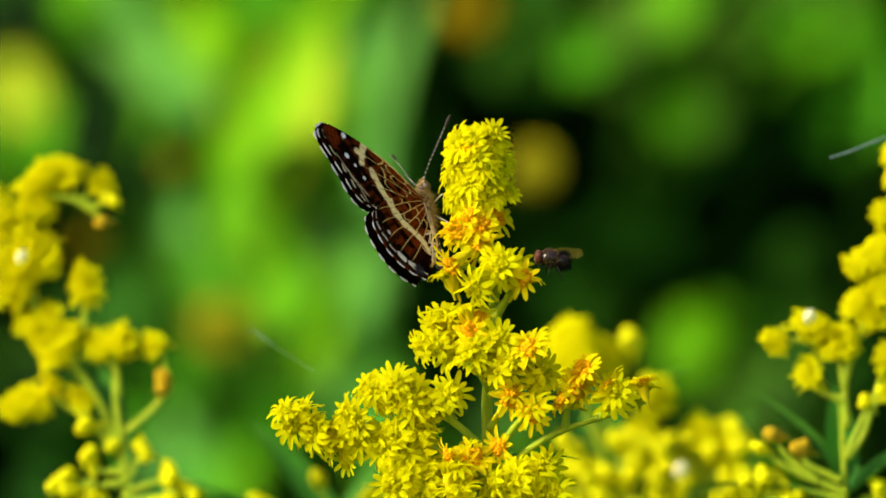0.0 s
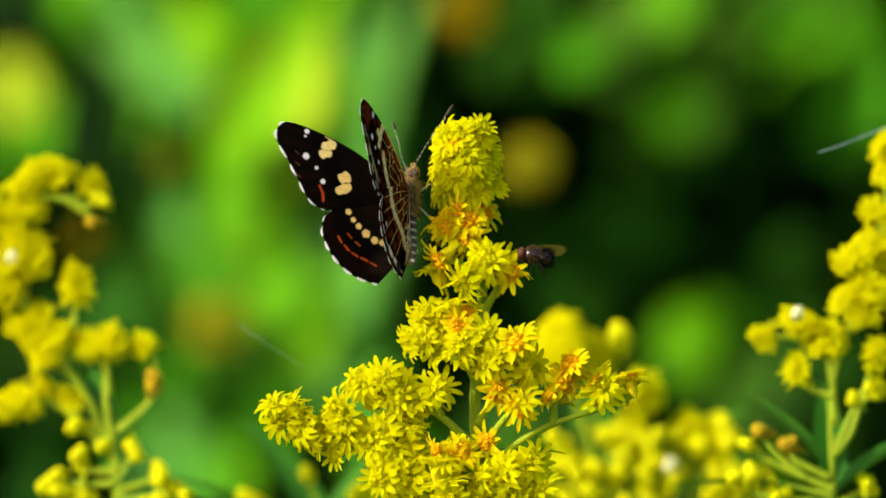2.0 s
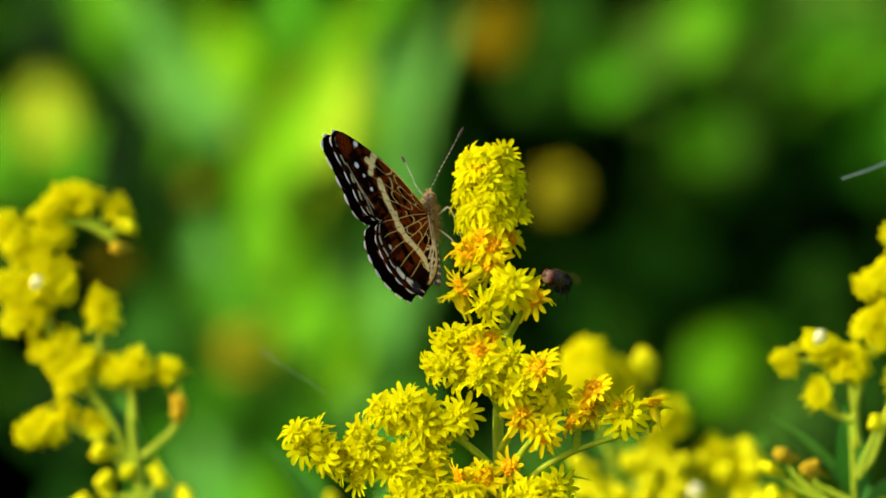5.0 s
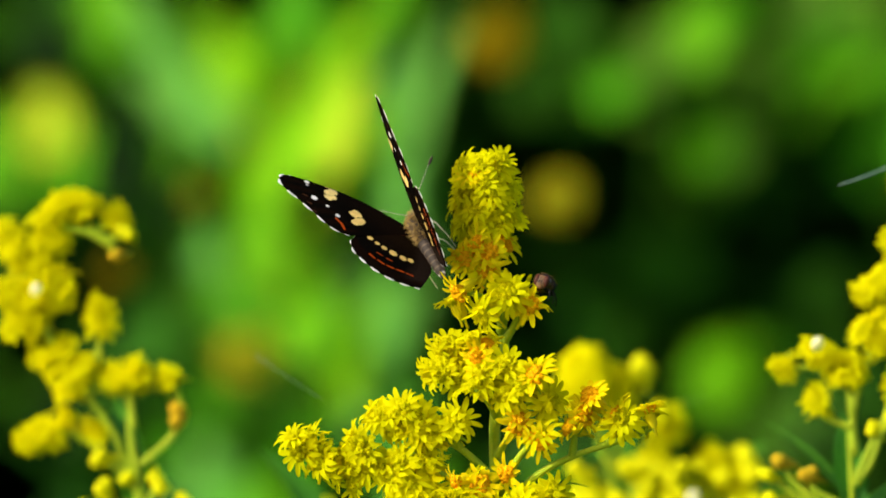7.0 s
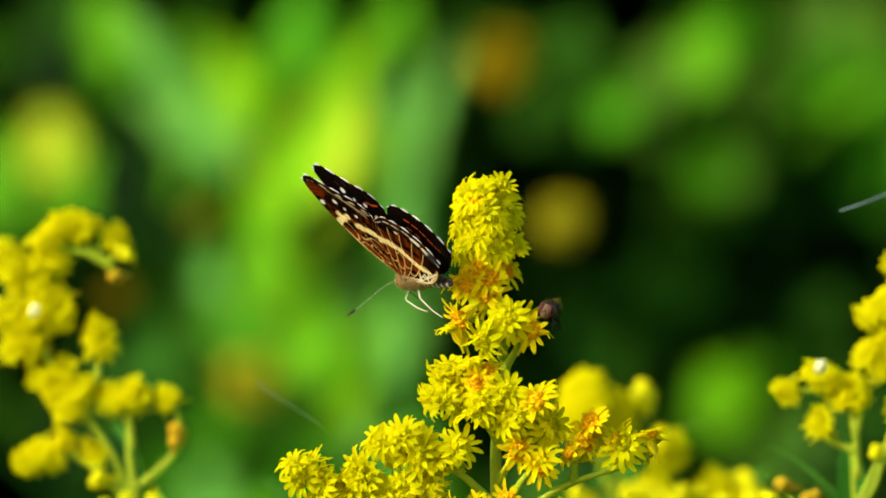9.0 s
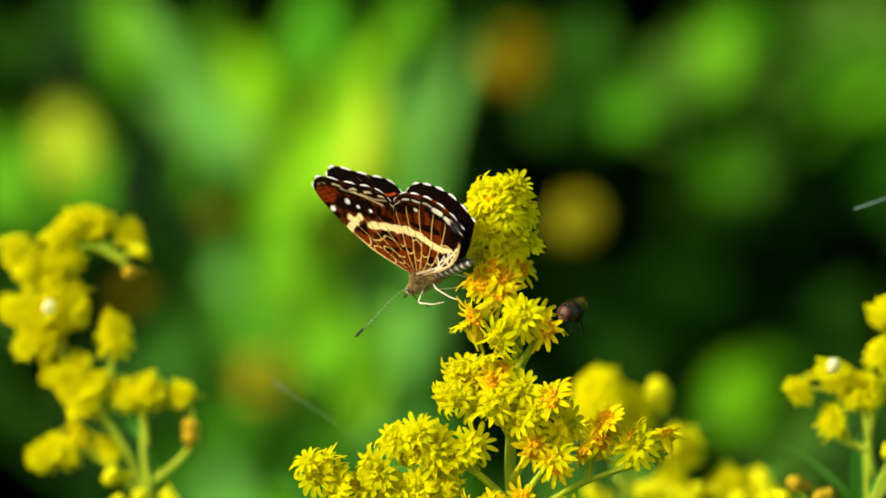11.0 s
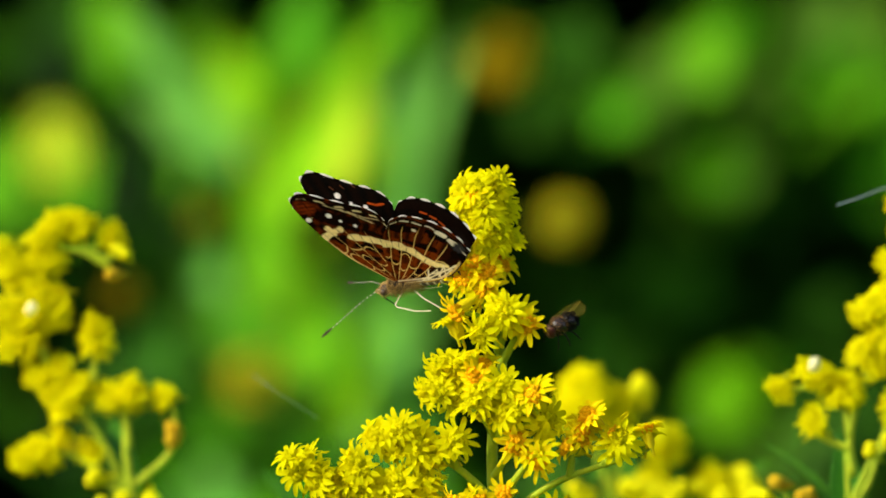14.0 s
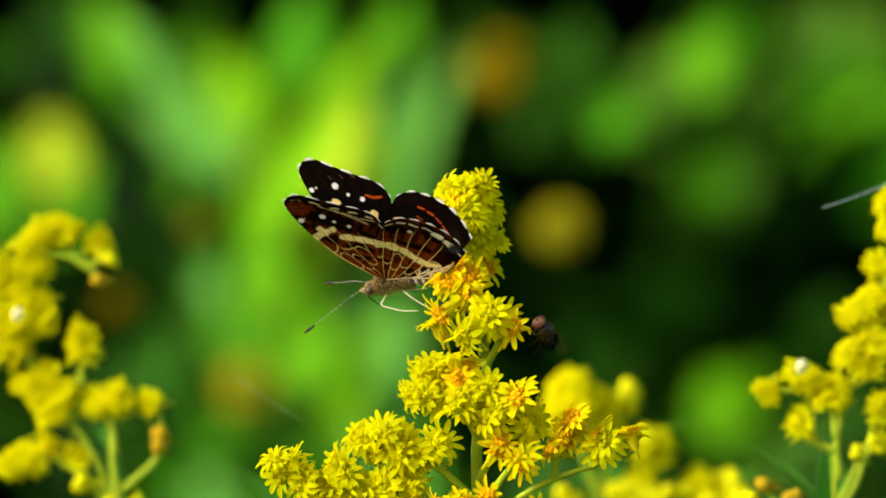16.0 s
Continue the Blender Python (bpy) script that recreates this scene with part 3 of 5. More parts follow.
RIGHT = goldenrod(
    (0.062, 0.058, 0), "goldenrod with yellow clusters on a leafy green stem",
    [([(62, 58, -1000), (60, 57, -400), (56.8, 56, -44.4), (56.2, 55, -28.5), (55.8, 55, -20.5)], 0.55)],
    [
        # the bowed main branch and its clusters
        ([(56.8, 55, -25.3), (56.4, 55, -19.0), (58.4, 55, -12.6), (60.8, 55, -6.3), (62.5, 55, 0.1), (63.7, 55, 6.4), (64.1, 55, 13.6)], 0, 0.72, 0.5, 0),
        ([(62.5, 55, 0.1), (60.4, 55, -1.3), (57.4, 55, -2.5)], 12, 1.22, 0.05, 0),
        ([(62.5, 55, 0.1), (64.3, 55, -1.1), (66.3, 55, -0.7)], 8, 1.57, 0, 0),
        ([(61.2, 55, -5.5), (59.2, 55, -7.5), (57.4, 55, -8.5)], 8, 1.22, 0, 0),
        ([(60.4, 55, -8.2), (60.4, 55, -9.4), (60.9, 55, -10.6)], 6, 1.14, 0, 0),
        ([(61.2, 55, -5.5), (63.1, 55, -6.3), (65.5, 55, -5.9)], 8, 1.43, 0.1, 0),
        ([(56.4, 55, -19.7), (55.4, 55, -14.2), (52.8, 55, -11.7), (50.5, 55, -10.4)], 12, 1.29, 0.28, 0),
        ([(55.4, 55, -15.0), (56.2, 55, -13.0), (55.8, 55, -12.0)], 6, 1.22, 0, 0),
        ([(52.8, 55, -11.8), (48.9, 55, -12.9), (46.0, 55, -12.6)], 3, 0.79, 0.72, 0),
        ([(56.2, 55, -21.3), (52.0, 55, -19.4), (51.1, 55, -16.6)], 3, 0.72, 0.65, 0),
        ([(63.7, 55, 2.5), (62.5, 55, 3.9), (61.7, 55, 5.5)], 3, 1.08, 0.2, 0),
        ([(63.8, 55, 4.0), (65.5, 55, 4.8), (67.1, 55, 5.6)], 8, 1.43, 0.1, 0),
        ([(64.1, 55, 10.4), (63.5, 55, 13.2), (63.5, 55, 14.8)], 6, 1.08, 0.1, 0),
        ([(63.9, 55, 8.8), (65.5, 55, 10.4), (66.7, 55, 11.2)], 6, 1.29, 0.1, 0),
        # half-open heads and buds below
        ([(56.8, 55, -29.3), (59.2, 55, -25.7), (61.5, 55, -17.8), (63.0, 55, -14.2)], 3, 0.72, 0.85, 0.3),
        ([(56.8, 55, -28.5), (58.8, 55, -24.1), (59.7, 55, -21.5)], 1, 0.14, 0.95, 1),
        ([(60.0, 55, -22.5), (61.7, 55, -20.9), (62.5, 55, -19.7)], 3, 0.65, 0.5, 0.5),
        ([(56.8, 55, -34.4), (48.9, 55, -31.0), (44.3, 55, -27.7)], 2, 0.36, 0.93, 1),
        ([(52.8, 55, -32.8), (48.1, 55, -28.9), (46.5, 55, -25.8)], 2, 0.43, 0.9, 1, 1),
        ([(56.0, 55, -32.6), (51.2, 55, -30.2), (50.4, 55, -27.8)], 2, 0.36, 0.9, 1, 1),
        ([(56.8, 55, -35.2), (47.3, 55, -33.4), (44.5, 55, -31.6)], 3, 0.57, 0.8, 1),
        ([(56.8, 55, -36.0), (46.5, 55, -35.2), (42.2, 55, -32.3)], 3, 0.79, 0.7, 1),
        ([(56.8, 55, -36.8), (50.4, 55, -35.8), (48.1, 55, -34.0)], 3, 0.86, 0.6, 1),
        ([(56.8, 55, -36.4), (60.0, 55, -34.8), (61.5, 55, -33.2)], 3, 0.72, 0.6, 1),
    ],
    [((56.4, 55, -33.2), 16, 5, 10, 75), ((56.6, 55, -34.8), 24, 7, -70, 40), ((56.0, 55, -32.4), 18, 4, 60, 55), ((56.8, 55, -36.4), 24, 7, 75, 20),
     ((56.8, 56, -60.2), 60, 10, 40, 20), ((56.8, 56, -84.1), 80, 11, 190, 20)],
    3, 0.88, 0.0, 1.1)

BEHIND = goldenrod(
    (0.024, 0.125, 0), "goldenrod with half-open yellow heads and buds, further back",
    [([(24, 126, -1000), (22, 124, -400), (27.8, 120, -50.3), (24.4, 118, -34.6), (20.3, 116, -21.3)], 0.8),
     ([(30, 130, -700), (38.6, 122, -54.5), (37.7, 120, -37.9)], 0.6)],
    [
        ([(22.0, 118, -24.7), (19.5, 116, -18.1), (18.8, 115, -12.3)], 46, 2.7, 0.6, 0.0),
        ([(22.8, 118, -28.0), (25.7, 118, -19.7), (27.4, 118, -13.6)], 3, 0.5, 0.93, 1.0),
        ([(21.1, 118, -21.4), (22.8, 118, -17.2), (23.3, 118, -15.2)], 10, 1.6, 0.6, 0.1),
        ([(24.4, 118, -29.6), (28.6, 118, -23.9), (30.9, 118, -19.9)], 10, 1.6, 0.7, 0.2),
        ([(24.8, 118, -34.6), (26.9, 118, -29.6), (28.1, 118, -25.9)], 7, 2.8, 0.4, 0.7),
        ([(26.1, 118, -37.9), (30.2, 118, -32.1), (31.9, 118, -27.2)], 8, 3.0, 0.4, 1.0),
        ([(37.7, 120, -37.9), (37.3, 120, -31.3), (37.0, 120, -26.4)], 10, 3.4, 0.35, 0.9),
        ([(37.7, 120, -37.9), (41.0, 120, -30.5), (42.5, 120, -25.9)], 9, 2.6, 0.45, 0.9),
        ([(26.1, 118, -39.5), (21.1, 118, -34.6), (17.8, 118, -28.8)], 8, 3.4, 0.3, 1.0),
        ([(26.9, 118, -40.4), (25.3, 118, -35.4), (24.8, 118, -32.1)], 7, 3.4, 0.3, 1.0),
        ([(32.7, 118, -41.2), (32.7, 118, -36.2), (34.3, 118, -32.5)], 8, 3.4, 0.3, 1.0),
        ([(38.5, 120, -42.1), (41.8, 120, -36.3), (43.9, 120, -32.1)], 10, 3.0, 0.4, 1.0),
        ([(38.5, 120, -42.9), (45.1, 120, -37.9), (50.9, 120, -35.4)], 10, 3.0, 0.4, 1.0),
    ],
    [((20.3, 120, -26.4), 20, 6, -70, 40), ((26.1, 120, -36.3), 26, 7, 20, 60), ((37.7, 122, -40.5), 30, 8, 80, 20), ((32.8, 122, -38.0), 30, 8, -30, 40), ((26.9, 120, -46.2), 34, 8, 60, 30)],
    4, 1.2, 0.0, 1.2)

for plant, spot_at, size in ((LEFT, (-60.0, 76, -1.1), 0.85), (RIGHT, (51.3, 51, -9.4), 0.95), (BEHIND, (34.6, 112, -32.1), 1.1)):
    # a single whitish floret, added as a painted stand-in for a bright glint
    bm = bmesh.new()
    lathe(bm, ((-1.2, 0.3), (-0.7, 0.75), (0.0, 0.95), (0.7, 0.7), (1.1, 0.25)), 10, 0.1, random.Random(3))
    bmesh.ops.scale(bm, vec=(MM * size, MM * size, MM * size), verts=bm.verts)
    place = Vector((spot_at[0] * MM, spot_at[1] * MM, 1 + spot_at[2] * MM)) - plant.location
    part("glint_floret", bm, WHITISH, plant, "whitish floret standing in for a bright glint", Matrix.Translation(place) @ Euler((0.3, 0.4, 0)).to_matrix().to_4x4())

LOW = goldenrod(
    (-0.018, 0.112, 0), "young goldenrod shoot with closed buds",
    [([(-18, 112, -1000), (-17, 111, -400), (-15.1, 108, -54.1), (-16.3, 108, -40.1)], 0.7)],
    [
        ([(-16.1, 108, -41.7), (-17.1, 108, -36.8), (-18.2, 108, -33.5)], 2, 0.7, 0.9, 1.0),
        ([(-16.1, 108, -42.6), (-11.8, 108, -37.6), (-7.7, 108, -36.0)], 5, 1.5, 0.5, 1.0),
        ([(-16.1, 108, -44.2), (-23.3, 108, -39.3), (-27.4, 108, -36.8)], 6, 1.6, 0.5, 1.0),
    ],
    [((-15.9, 108, -42.6), 26, 7, 40, 55), ((-16.1, 108, -44.2), 24, 6, -50, 60), ((-15.9, 108, -45.8), 28, 8, 75, 40), ((-16.2, 108, -47.5), 30, 8, -80, 35)],
    6, 1.05, 0.1)


# ---- plants in the distance, out of the focus ----
def leafy_plant(base, label, leaves, mats, seed, spot=(), tone=(WITHERED,)):
    """A herb whose leaves stand off a stem. Leaves are (x, z, length, width, lean, material) in cm from 1 m height, lean from upright to its right."""
    rng = random.Random(seed)
    base = Vector(base)
    plant = thing("leafy_herb", base, label, "plant", "herbs behind the flowers")
    bm = bmesh.new()
    path = smooth_path([(0, 0.03, 0), (rng.uniform(-0.02, 0.02), 0.03, 0.5), (rng.uniform(-0.03, 0.03), 0.03, 0.9), (rng.uniform(-0.03, 0.03), 0.04, 1.22)], 24)
    tube(bm, path, lambda u: 0.0018 * (1.2 - 0.9 * u), 6)
    # stem in the shaded green, so its shade is in the colour
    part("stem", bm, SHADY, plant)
    for x, z, length, width, lean, which in leaves:
        foot = Vector((x / 100, rng.uniform(-0.02, 0.02), 1 + z / 100)) - Vector((base.x, 0, 0))
        bm = bmesh.new()
        blade(bm, length / 100, width / 100, 0.22, 0.12, 8, Matrix(), 0.06)
        turn = Euler((radians(rng.uniform(60, 78)), radians(rng.uniform(-14, 14)), radians(rng.uniform(-42, -18)))).to_matrix().to_4x4()
        m = Matrix.Translation(foot) @ Matrix.Rotation(radians(lean - 11), 4, "Y") @ turn
        part("leaf", bm, mats[which], plant, "", m)
        near = min(path, key=lambda p: (p - foot).length - p.z * 0.3)
        bm = bmesh.new()
        tube(bm, [near, near.lerp(foot, 0.6) - Vector((0, 0, 0.008)), foot], 0.0012, 5)
        # stalk darkened with the same painted-in shade as the stem
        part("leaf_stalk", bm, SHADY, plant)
    for k, (x, z, r) in enumerate(spot):
        bm = bmesh.new()
        c = Vector((x / 100, -0.19, 1 + z / 100)) - Vector((base.x, 0, 0))
        for _ in range(100):
            v = Vector((rng.gauss(0, 1), rng.gauss(0, 1), rng.gauss(0, 1))).normalized()
            blade(bm, r / 100, r / 240, 0.3, 0.2, 3, Matrix.Translation(c) @ turned(v, rng.uniform(0, 6)) @ Euler((radians(70), 0, 0)).to_matrix().to_4x4())
        tagged(part("seed_head", bm, tone[k % len(tone)], plant, "withered brownish seed head"), kind="stuff")
    return plant


# entries 0, 7, 5 and 8 step down in the light painted into them
GREENS = (SUNNY, LIME, MIDGREEN, PALE, WITHERED, SHADY, SAGE, HALFLIT, SHADELEAF)
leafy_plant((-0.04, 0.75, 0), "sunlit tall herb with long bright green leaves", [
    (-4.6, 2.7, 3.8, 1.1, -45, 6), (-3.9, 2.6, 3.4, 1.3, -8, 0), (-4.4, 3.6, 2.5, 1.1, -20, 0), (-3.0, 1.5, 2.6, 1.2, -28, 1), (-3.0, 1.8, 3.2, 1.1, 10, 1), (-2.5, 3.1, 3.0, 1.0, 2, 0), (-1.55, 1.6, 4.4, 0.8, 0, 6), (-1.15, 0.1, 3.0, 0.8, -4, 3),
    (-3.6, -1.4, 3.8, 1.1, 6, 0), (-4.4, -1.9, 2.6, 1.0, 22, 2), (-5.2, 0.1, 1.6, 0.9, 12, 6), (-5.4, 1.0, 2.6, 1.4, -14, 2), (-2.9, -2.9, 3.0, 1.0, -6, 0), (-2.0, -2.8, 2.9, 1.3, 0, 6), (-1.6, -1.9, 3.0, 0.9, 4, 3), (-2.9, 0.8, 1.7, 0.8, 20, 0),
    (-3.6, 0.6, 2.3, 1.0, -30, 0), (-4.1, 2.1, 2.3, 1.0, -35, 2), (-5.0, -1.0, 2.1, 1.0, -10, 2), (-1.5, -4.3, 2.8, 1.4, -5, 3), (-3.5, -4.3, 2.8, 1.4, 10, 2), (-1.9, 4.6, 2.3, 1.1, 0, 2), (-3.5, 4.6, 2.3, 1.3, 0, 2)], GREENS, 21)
leafy_plant((-0.09, 0.78, 0), "bright herb with broad leaves, partly withered", [
    (-8.6, 2.6, 2.1, 1.3, -10, 1), (-9.7, 1.5, 2.5, 1.4, 0, 2), (-8.7, 1.4, 1.5, 1.0, 30, 2), (-6.7, -2.0, 2.2, 1.0, 25, 3), (-6.7, 0.5, 1.6, 1.0, -20, 5), (-5.4, -3.1, 2.1, 1.0, 10, 2), (-7.2, 4.0, 1.8, 0.9, -30, 2), (-6.0, 2.3, 1.6, 0.8, -40, 5),
    (-6.5, -4.1, 1.8, 1.1, 10, 2), (-5.1, -5.7, 2.3, 1.3, -5, 3), (-8.3, -5.7, 1.7, 1.3, 0, 5), (-4.6, -5.8, 2.2, 1.4, 20, 0), (-9.9, -0.9, 2.1, 1.3, 10, 5), (-3.7, -3.1, 1.8, 1.0, -20, 5), (-6.6, -0.4, 1.3, 0.7, 20, 5), (-8.9, 4.8, 2.3, 1.7, 20, 5), (-7.0, 5.0, 1.8, 1.3, -20, 2)],
    GREENS, 22, [(-4.20, -1.45, 0.64), (-6.65, 0.13, 0.30), (-5.10, 1.62, 0.28)], (OCHRE, WITHERED, WITHERED))
leafy_plant((0.06, 0.75, 0), "tall herb with rounded leaves, half shade put into their greens", [
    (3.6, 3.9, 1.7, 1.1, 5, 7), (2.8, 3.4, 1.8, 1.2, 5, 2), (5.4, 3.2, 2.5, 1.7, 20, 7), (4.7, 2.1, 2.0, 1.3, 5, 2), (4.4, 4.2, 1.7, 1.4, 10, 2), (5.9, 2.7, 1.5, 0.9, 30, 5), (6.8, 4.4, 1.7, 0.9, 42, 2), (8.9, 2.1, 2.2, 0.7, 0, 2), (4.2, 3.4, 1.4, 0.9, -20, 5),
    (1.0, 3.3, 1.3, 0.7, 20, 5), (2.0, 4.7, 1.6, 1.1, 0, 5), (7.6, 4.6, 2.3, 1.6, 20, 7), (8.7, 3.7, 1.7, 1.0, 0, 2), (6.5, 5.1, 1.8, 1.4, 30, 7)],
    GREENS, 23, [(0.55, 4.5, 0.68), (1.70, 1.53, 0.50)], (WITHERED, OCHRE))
leafy_plant((0.05, 0.77, 0), "low herb with round leaves, sun and shade put into their greens", [
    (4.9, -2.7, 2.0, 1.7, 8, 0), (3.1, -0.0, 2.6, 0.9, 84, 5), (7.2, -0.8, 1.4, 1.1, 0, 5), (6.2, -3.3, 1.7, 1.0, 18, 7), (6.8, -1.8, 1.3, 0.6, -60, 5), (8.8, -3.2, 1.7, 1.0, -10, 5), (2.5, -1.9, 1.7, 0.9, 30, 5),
    # the leaf of material 8 is a near-black patch of painted shade
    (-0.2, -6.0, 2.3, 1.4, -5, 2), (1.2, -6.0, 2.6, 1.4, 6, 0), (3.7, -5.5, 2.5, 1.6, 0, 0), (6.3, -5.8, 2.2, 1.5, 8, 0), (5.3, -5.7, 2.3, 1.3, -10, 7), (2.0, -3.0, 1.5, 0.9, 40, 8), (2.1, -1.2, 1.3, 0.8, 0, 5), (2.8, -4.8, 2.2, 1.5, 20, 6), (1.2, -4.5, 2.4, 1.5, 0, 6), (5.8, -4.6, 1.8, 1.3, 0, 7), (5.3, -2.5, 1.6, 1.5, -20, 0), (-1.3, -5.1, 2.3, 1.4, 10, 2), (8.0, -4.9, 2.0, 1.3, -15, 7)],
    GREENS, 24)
leafy_plant((-0.03, 0.95, 0), "broad-leaved herb further back, sun and shade put into its greens", [
    (-3.3, -1.4, 7.3, 2.3, -5, 0), (-2.2, -1.9, 6.4, 1.0, 2, 2), (-4.1, 1.4, 4.9, 1.7, -30, 2), (-2.0, -4.1, 3.7, 1.8, 0, 2), (-4.7, -3.2, 3.7, 1.7, 10, 2), (-7.3, -2.9, 3.0, 1.7, 0, 5), (-1.8, 2.7, 3.4, 1.0, 0, 3), (6.2, 3.2, 3.2, 2.0, 30, 2), (4.7, 4.0, 2.3, 2.3, 0, 2), (8.6, 2.0, 3.4, 1.4, 10, 2), (5.9, -3.5, 2.5, 1.8, 0, 2), (-8.7, 5.3, 2.1, 1.4, 70, 2), (-7.0, 5.0, 1.8, 1.4, 40, 2), (4.8, 5.0, 2.3, 1.6, 30, 2), (6.4, 5.2, 2.1, 1.6, 60, 2), (9.0, 4.7, 2.1, 1.4, 0, 2), (8.0, -3.2, 2.3, 1.6, 0, 5), (3.3, 0.0, 2.3, 1.8, 80, 5), (-8.7, -3.8, 3.0, 1.8, 0, 5), (2.3, 3.6, 2.5, 1.1, 0, 5)], GREENS, 25)
leafy_plant((-0.035, 0.62, 0), "slender herb with narrow pale green blades", [
    (-4.7, 2.7, 4.1, 0.9, -44, 6), (-1.25, 0.6, 4.4, 0.7, -2, 6), (-3.4, -1.6, 3.4, 0.6, 8, 1), (-2.9, 1.6, 3.0, 0.6, -34, 1), (-2.2, -3.1, 2.8, 0.8, 2, 6), (-2.9, 3.0, 2.8, 0.6, 8, 0), (-5.2, 0.1, 1.5, 0.7, 14, 6), (-2.4, -2.5, 2.9, 0.8, 0, 0), (-3.0, 0.2, 3.0, 0.7, -12, 0), (-3.9, -0.3, 2.5, 0.9, 6, 0), (-3.1, 2.0, 2.4, 1.3, 4, 0), (-2.6, 2.0, 2.2, 0.8, 2, 1), (-3.9, 1.2, 2.4, 1.3, 2, 0), (-2.9, -1.6, 2.6, 1.1, 2, 0), (-2.3, -2.4, 2.8, 1.1, 2, 2), (-1.6, -1.5, 1.9, 1.3, 2, 6), (-2.3, -1.3, 1.7, 0.9, 2, 0), (-3.4, 1.4, 2.0, 1.3, 2, 0), (-4.5, 2.6, 4.5, 1.1, -36, 6), (-2.2, -1.5, 2.3, 0.7, -6, 6)], GREENS, 26)
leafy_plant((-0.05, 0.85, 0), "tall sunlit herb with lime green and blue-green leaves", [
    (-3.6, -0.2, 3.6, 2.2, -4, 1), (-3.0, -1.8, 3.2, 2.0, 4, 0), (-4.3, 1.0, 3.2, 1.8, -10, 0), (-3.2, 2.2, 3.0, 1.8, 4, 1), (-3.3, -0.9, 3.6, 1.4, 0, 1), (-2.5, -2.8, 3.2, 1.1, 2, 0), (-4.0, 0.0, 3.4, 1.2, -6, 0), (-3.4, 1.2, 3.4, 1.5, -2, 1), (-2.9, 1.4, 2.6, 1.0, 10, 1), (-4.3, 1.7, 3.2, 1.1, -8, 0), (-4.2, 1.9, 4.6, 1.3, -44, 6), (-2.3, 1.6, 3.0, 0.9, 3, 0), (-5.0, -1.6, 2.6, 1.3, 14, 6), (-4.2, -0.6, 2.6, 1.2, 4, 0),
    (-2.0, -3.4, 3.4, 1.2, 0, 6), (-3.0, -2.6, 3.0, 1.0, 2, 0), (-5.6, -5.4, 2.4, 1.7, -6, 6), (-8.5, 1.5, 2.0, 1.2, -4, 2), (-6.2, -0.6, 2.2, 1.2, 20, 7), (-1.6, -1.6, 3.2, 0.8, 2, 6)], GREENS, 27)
leafy_plant((0.055, 0.88, 0), "herb with broad leaves, soft light put into their grey-greens", [
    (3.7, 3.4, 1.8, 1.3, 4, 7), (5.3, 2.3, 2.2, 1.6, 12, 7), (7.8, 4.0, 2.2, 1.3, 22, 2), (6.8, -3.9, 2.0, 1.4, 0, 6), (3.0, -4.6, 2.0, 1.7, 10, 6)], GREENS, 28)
# made-up herb: its near-black leaves stand for shaded gaps among lit leaves
leafy_plant((-0.055, 0.70, 0), "near-black leaves added as shaded gaps between the herbs", [
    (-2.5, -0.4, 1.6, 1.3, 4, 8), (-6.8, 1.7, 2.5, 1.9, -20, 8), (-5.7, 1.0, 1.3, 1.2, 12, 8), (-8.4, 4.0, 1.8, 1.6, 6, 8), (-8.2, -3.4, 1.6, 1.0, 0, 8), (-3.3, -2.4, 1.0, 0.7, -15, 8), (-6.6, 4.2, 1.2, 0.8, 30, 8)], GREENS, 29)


# ---- the butterfly ----
def curve2(points, n):
    return np.array([(p.x, p.y) for p in smooth_path([(a, b, 0) for a, b in points], n)])


def patch(lead, outer, trail, base, ns, nv):
    """A sheet between four edges; s runs from the body to the outer edge, v from the leading to the trailing edge."""
    c0, c1 = curve2(lead, ns), curve2(trail, ns)
    o, b = curve2(outer, nv), curve2(base, nv)
    s, v = np.linspace(0, 1, ns + 1)[:, None, None], np.linspace(0, 1, nv + 1)[None, :, None]
    flat = (1 - v) * c0[:, None] + v * c1[:, None] + (1 - s) * b[None] + s * o[None]
    flat -= (1 - s) * (1 - v) * c0[0] + (1 - s) * v * c1[0] + s * (1 - v) * c0[-1] + s * v * c1[-1]
    return flat


def line(x, at, width):
    return np.clip(1.5 - np.abs(x - at) / width, 0, 1)


def between(x, a, b, soft):
    return np.clip((x - a) / soft + 0.5, 0, 1) * np.clip((b - x) / soft + 0.5, 0, 1)


def paint(col, mask, color):
    return col * (1 - mask[..., None]) + np.array(color) * mask[..., None]


CREAM, WHITE, BLACK = (0.80, 0.56, 0.17), (0.88, 0.86, 0.84), (0.003, 0.0025, 0.002)
PALE_BAND = (0.86, 0.70, 0.30)
RUST, UMBER, ORANGE = (0.145, 0.024, 0.0016), (0.006, 0.0025, 0.0015), (0.42, 0.065, 0.008)


def wave(s, v, seed):
    return 0.010 * np.sin(23 * v + seed) + 0.008 * np.sin(41 * v + 2 * seed) + 0.005 * np.sin(60 * s + 17 * v)


def fringe(col, s, v, count, depth):
    """White crescents along the scalloped outer edge."""
    bow = np.cos(2 * math.pi * count * v)
    return paint(col, between(s, 1.008 - depth * np.clip(0.68 + 0.3 * bow, 0.0, 1), 1.2, 0.008) * np.clip(1.7 + 2.6 * bow, 0, 1), WHITE)


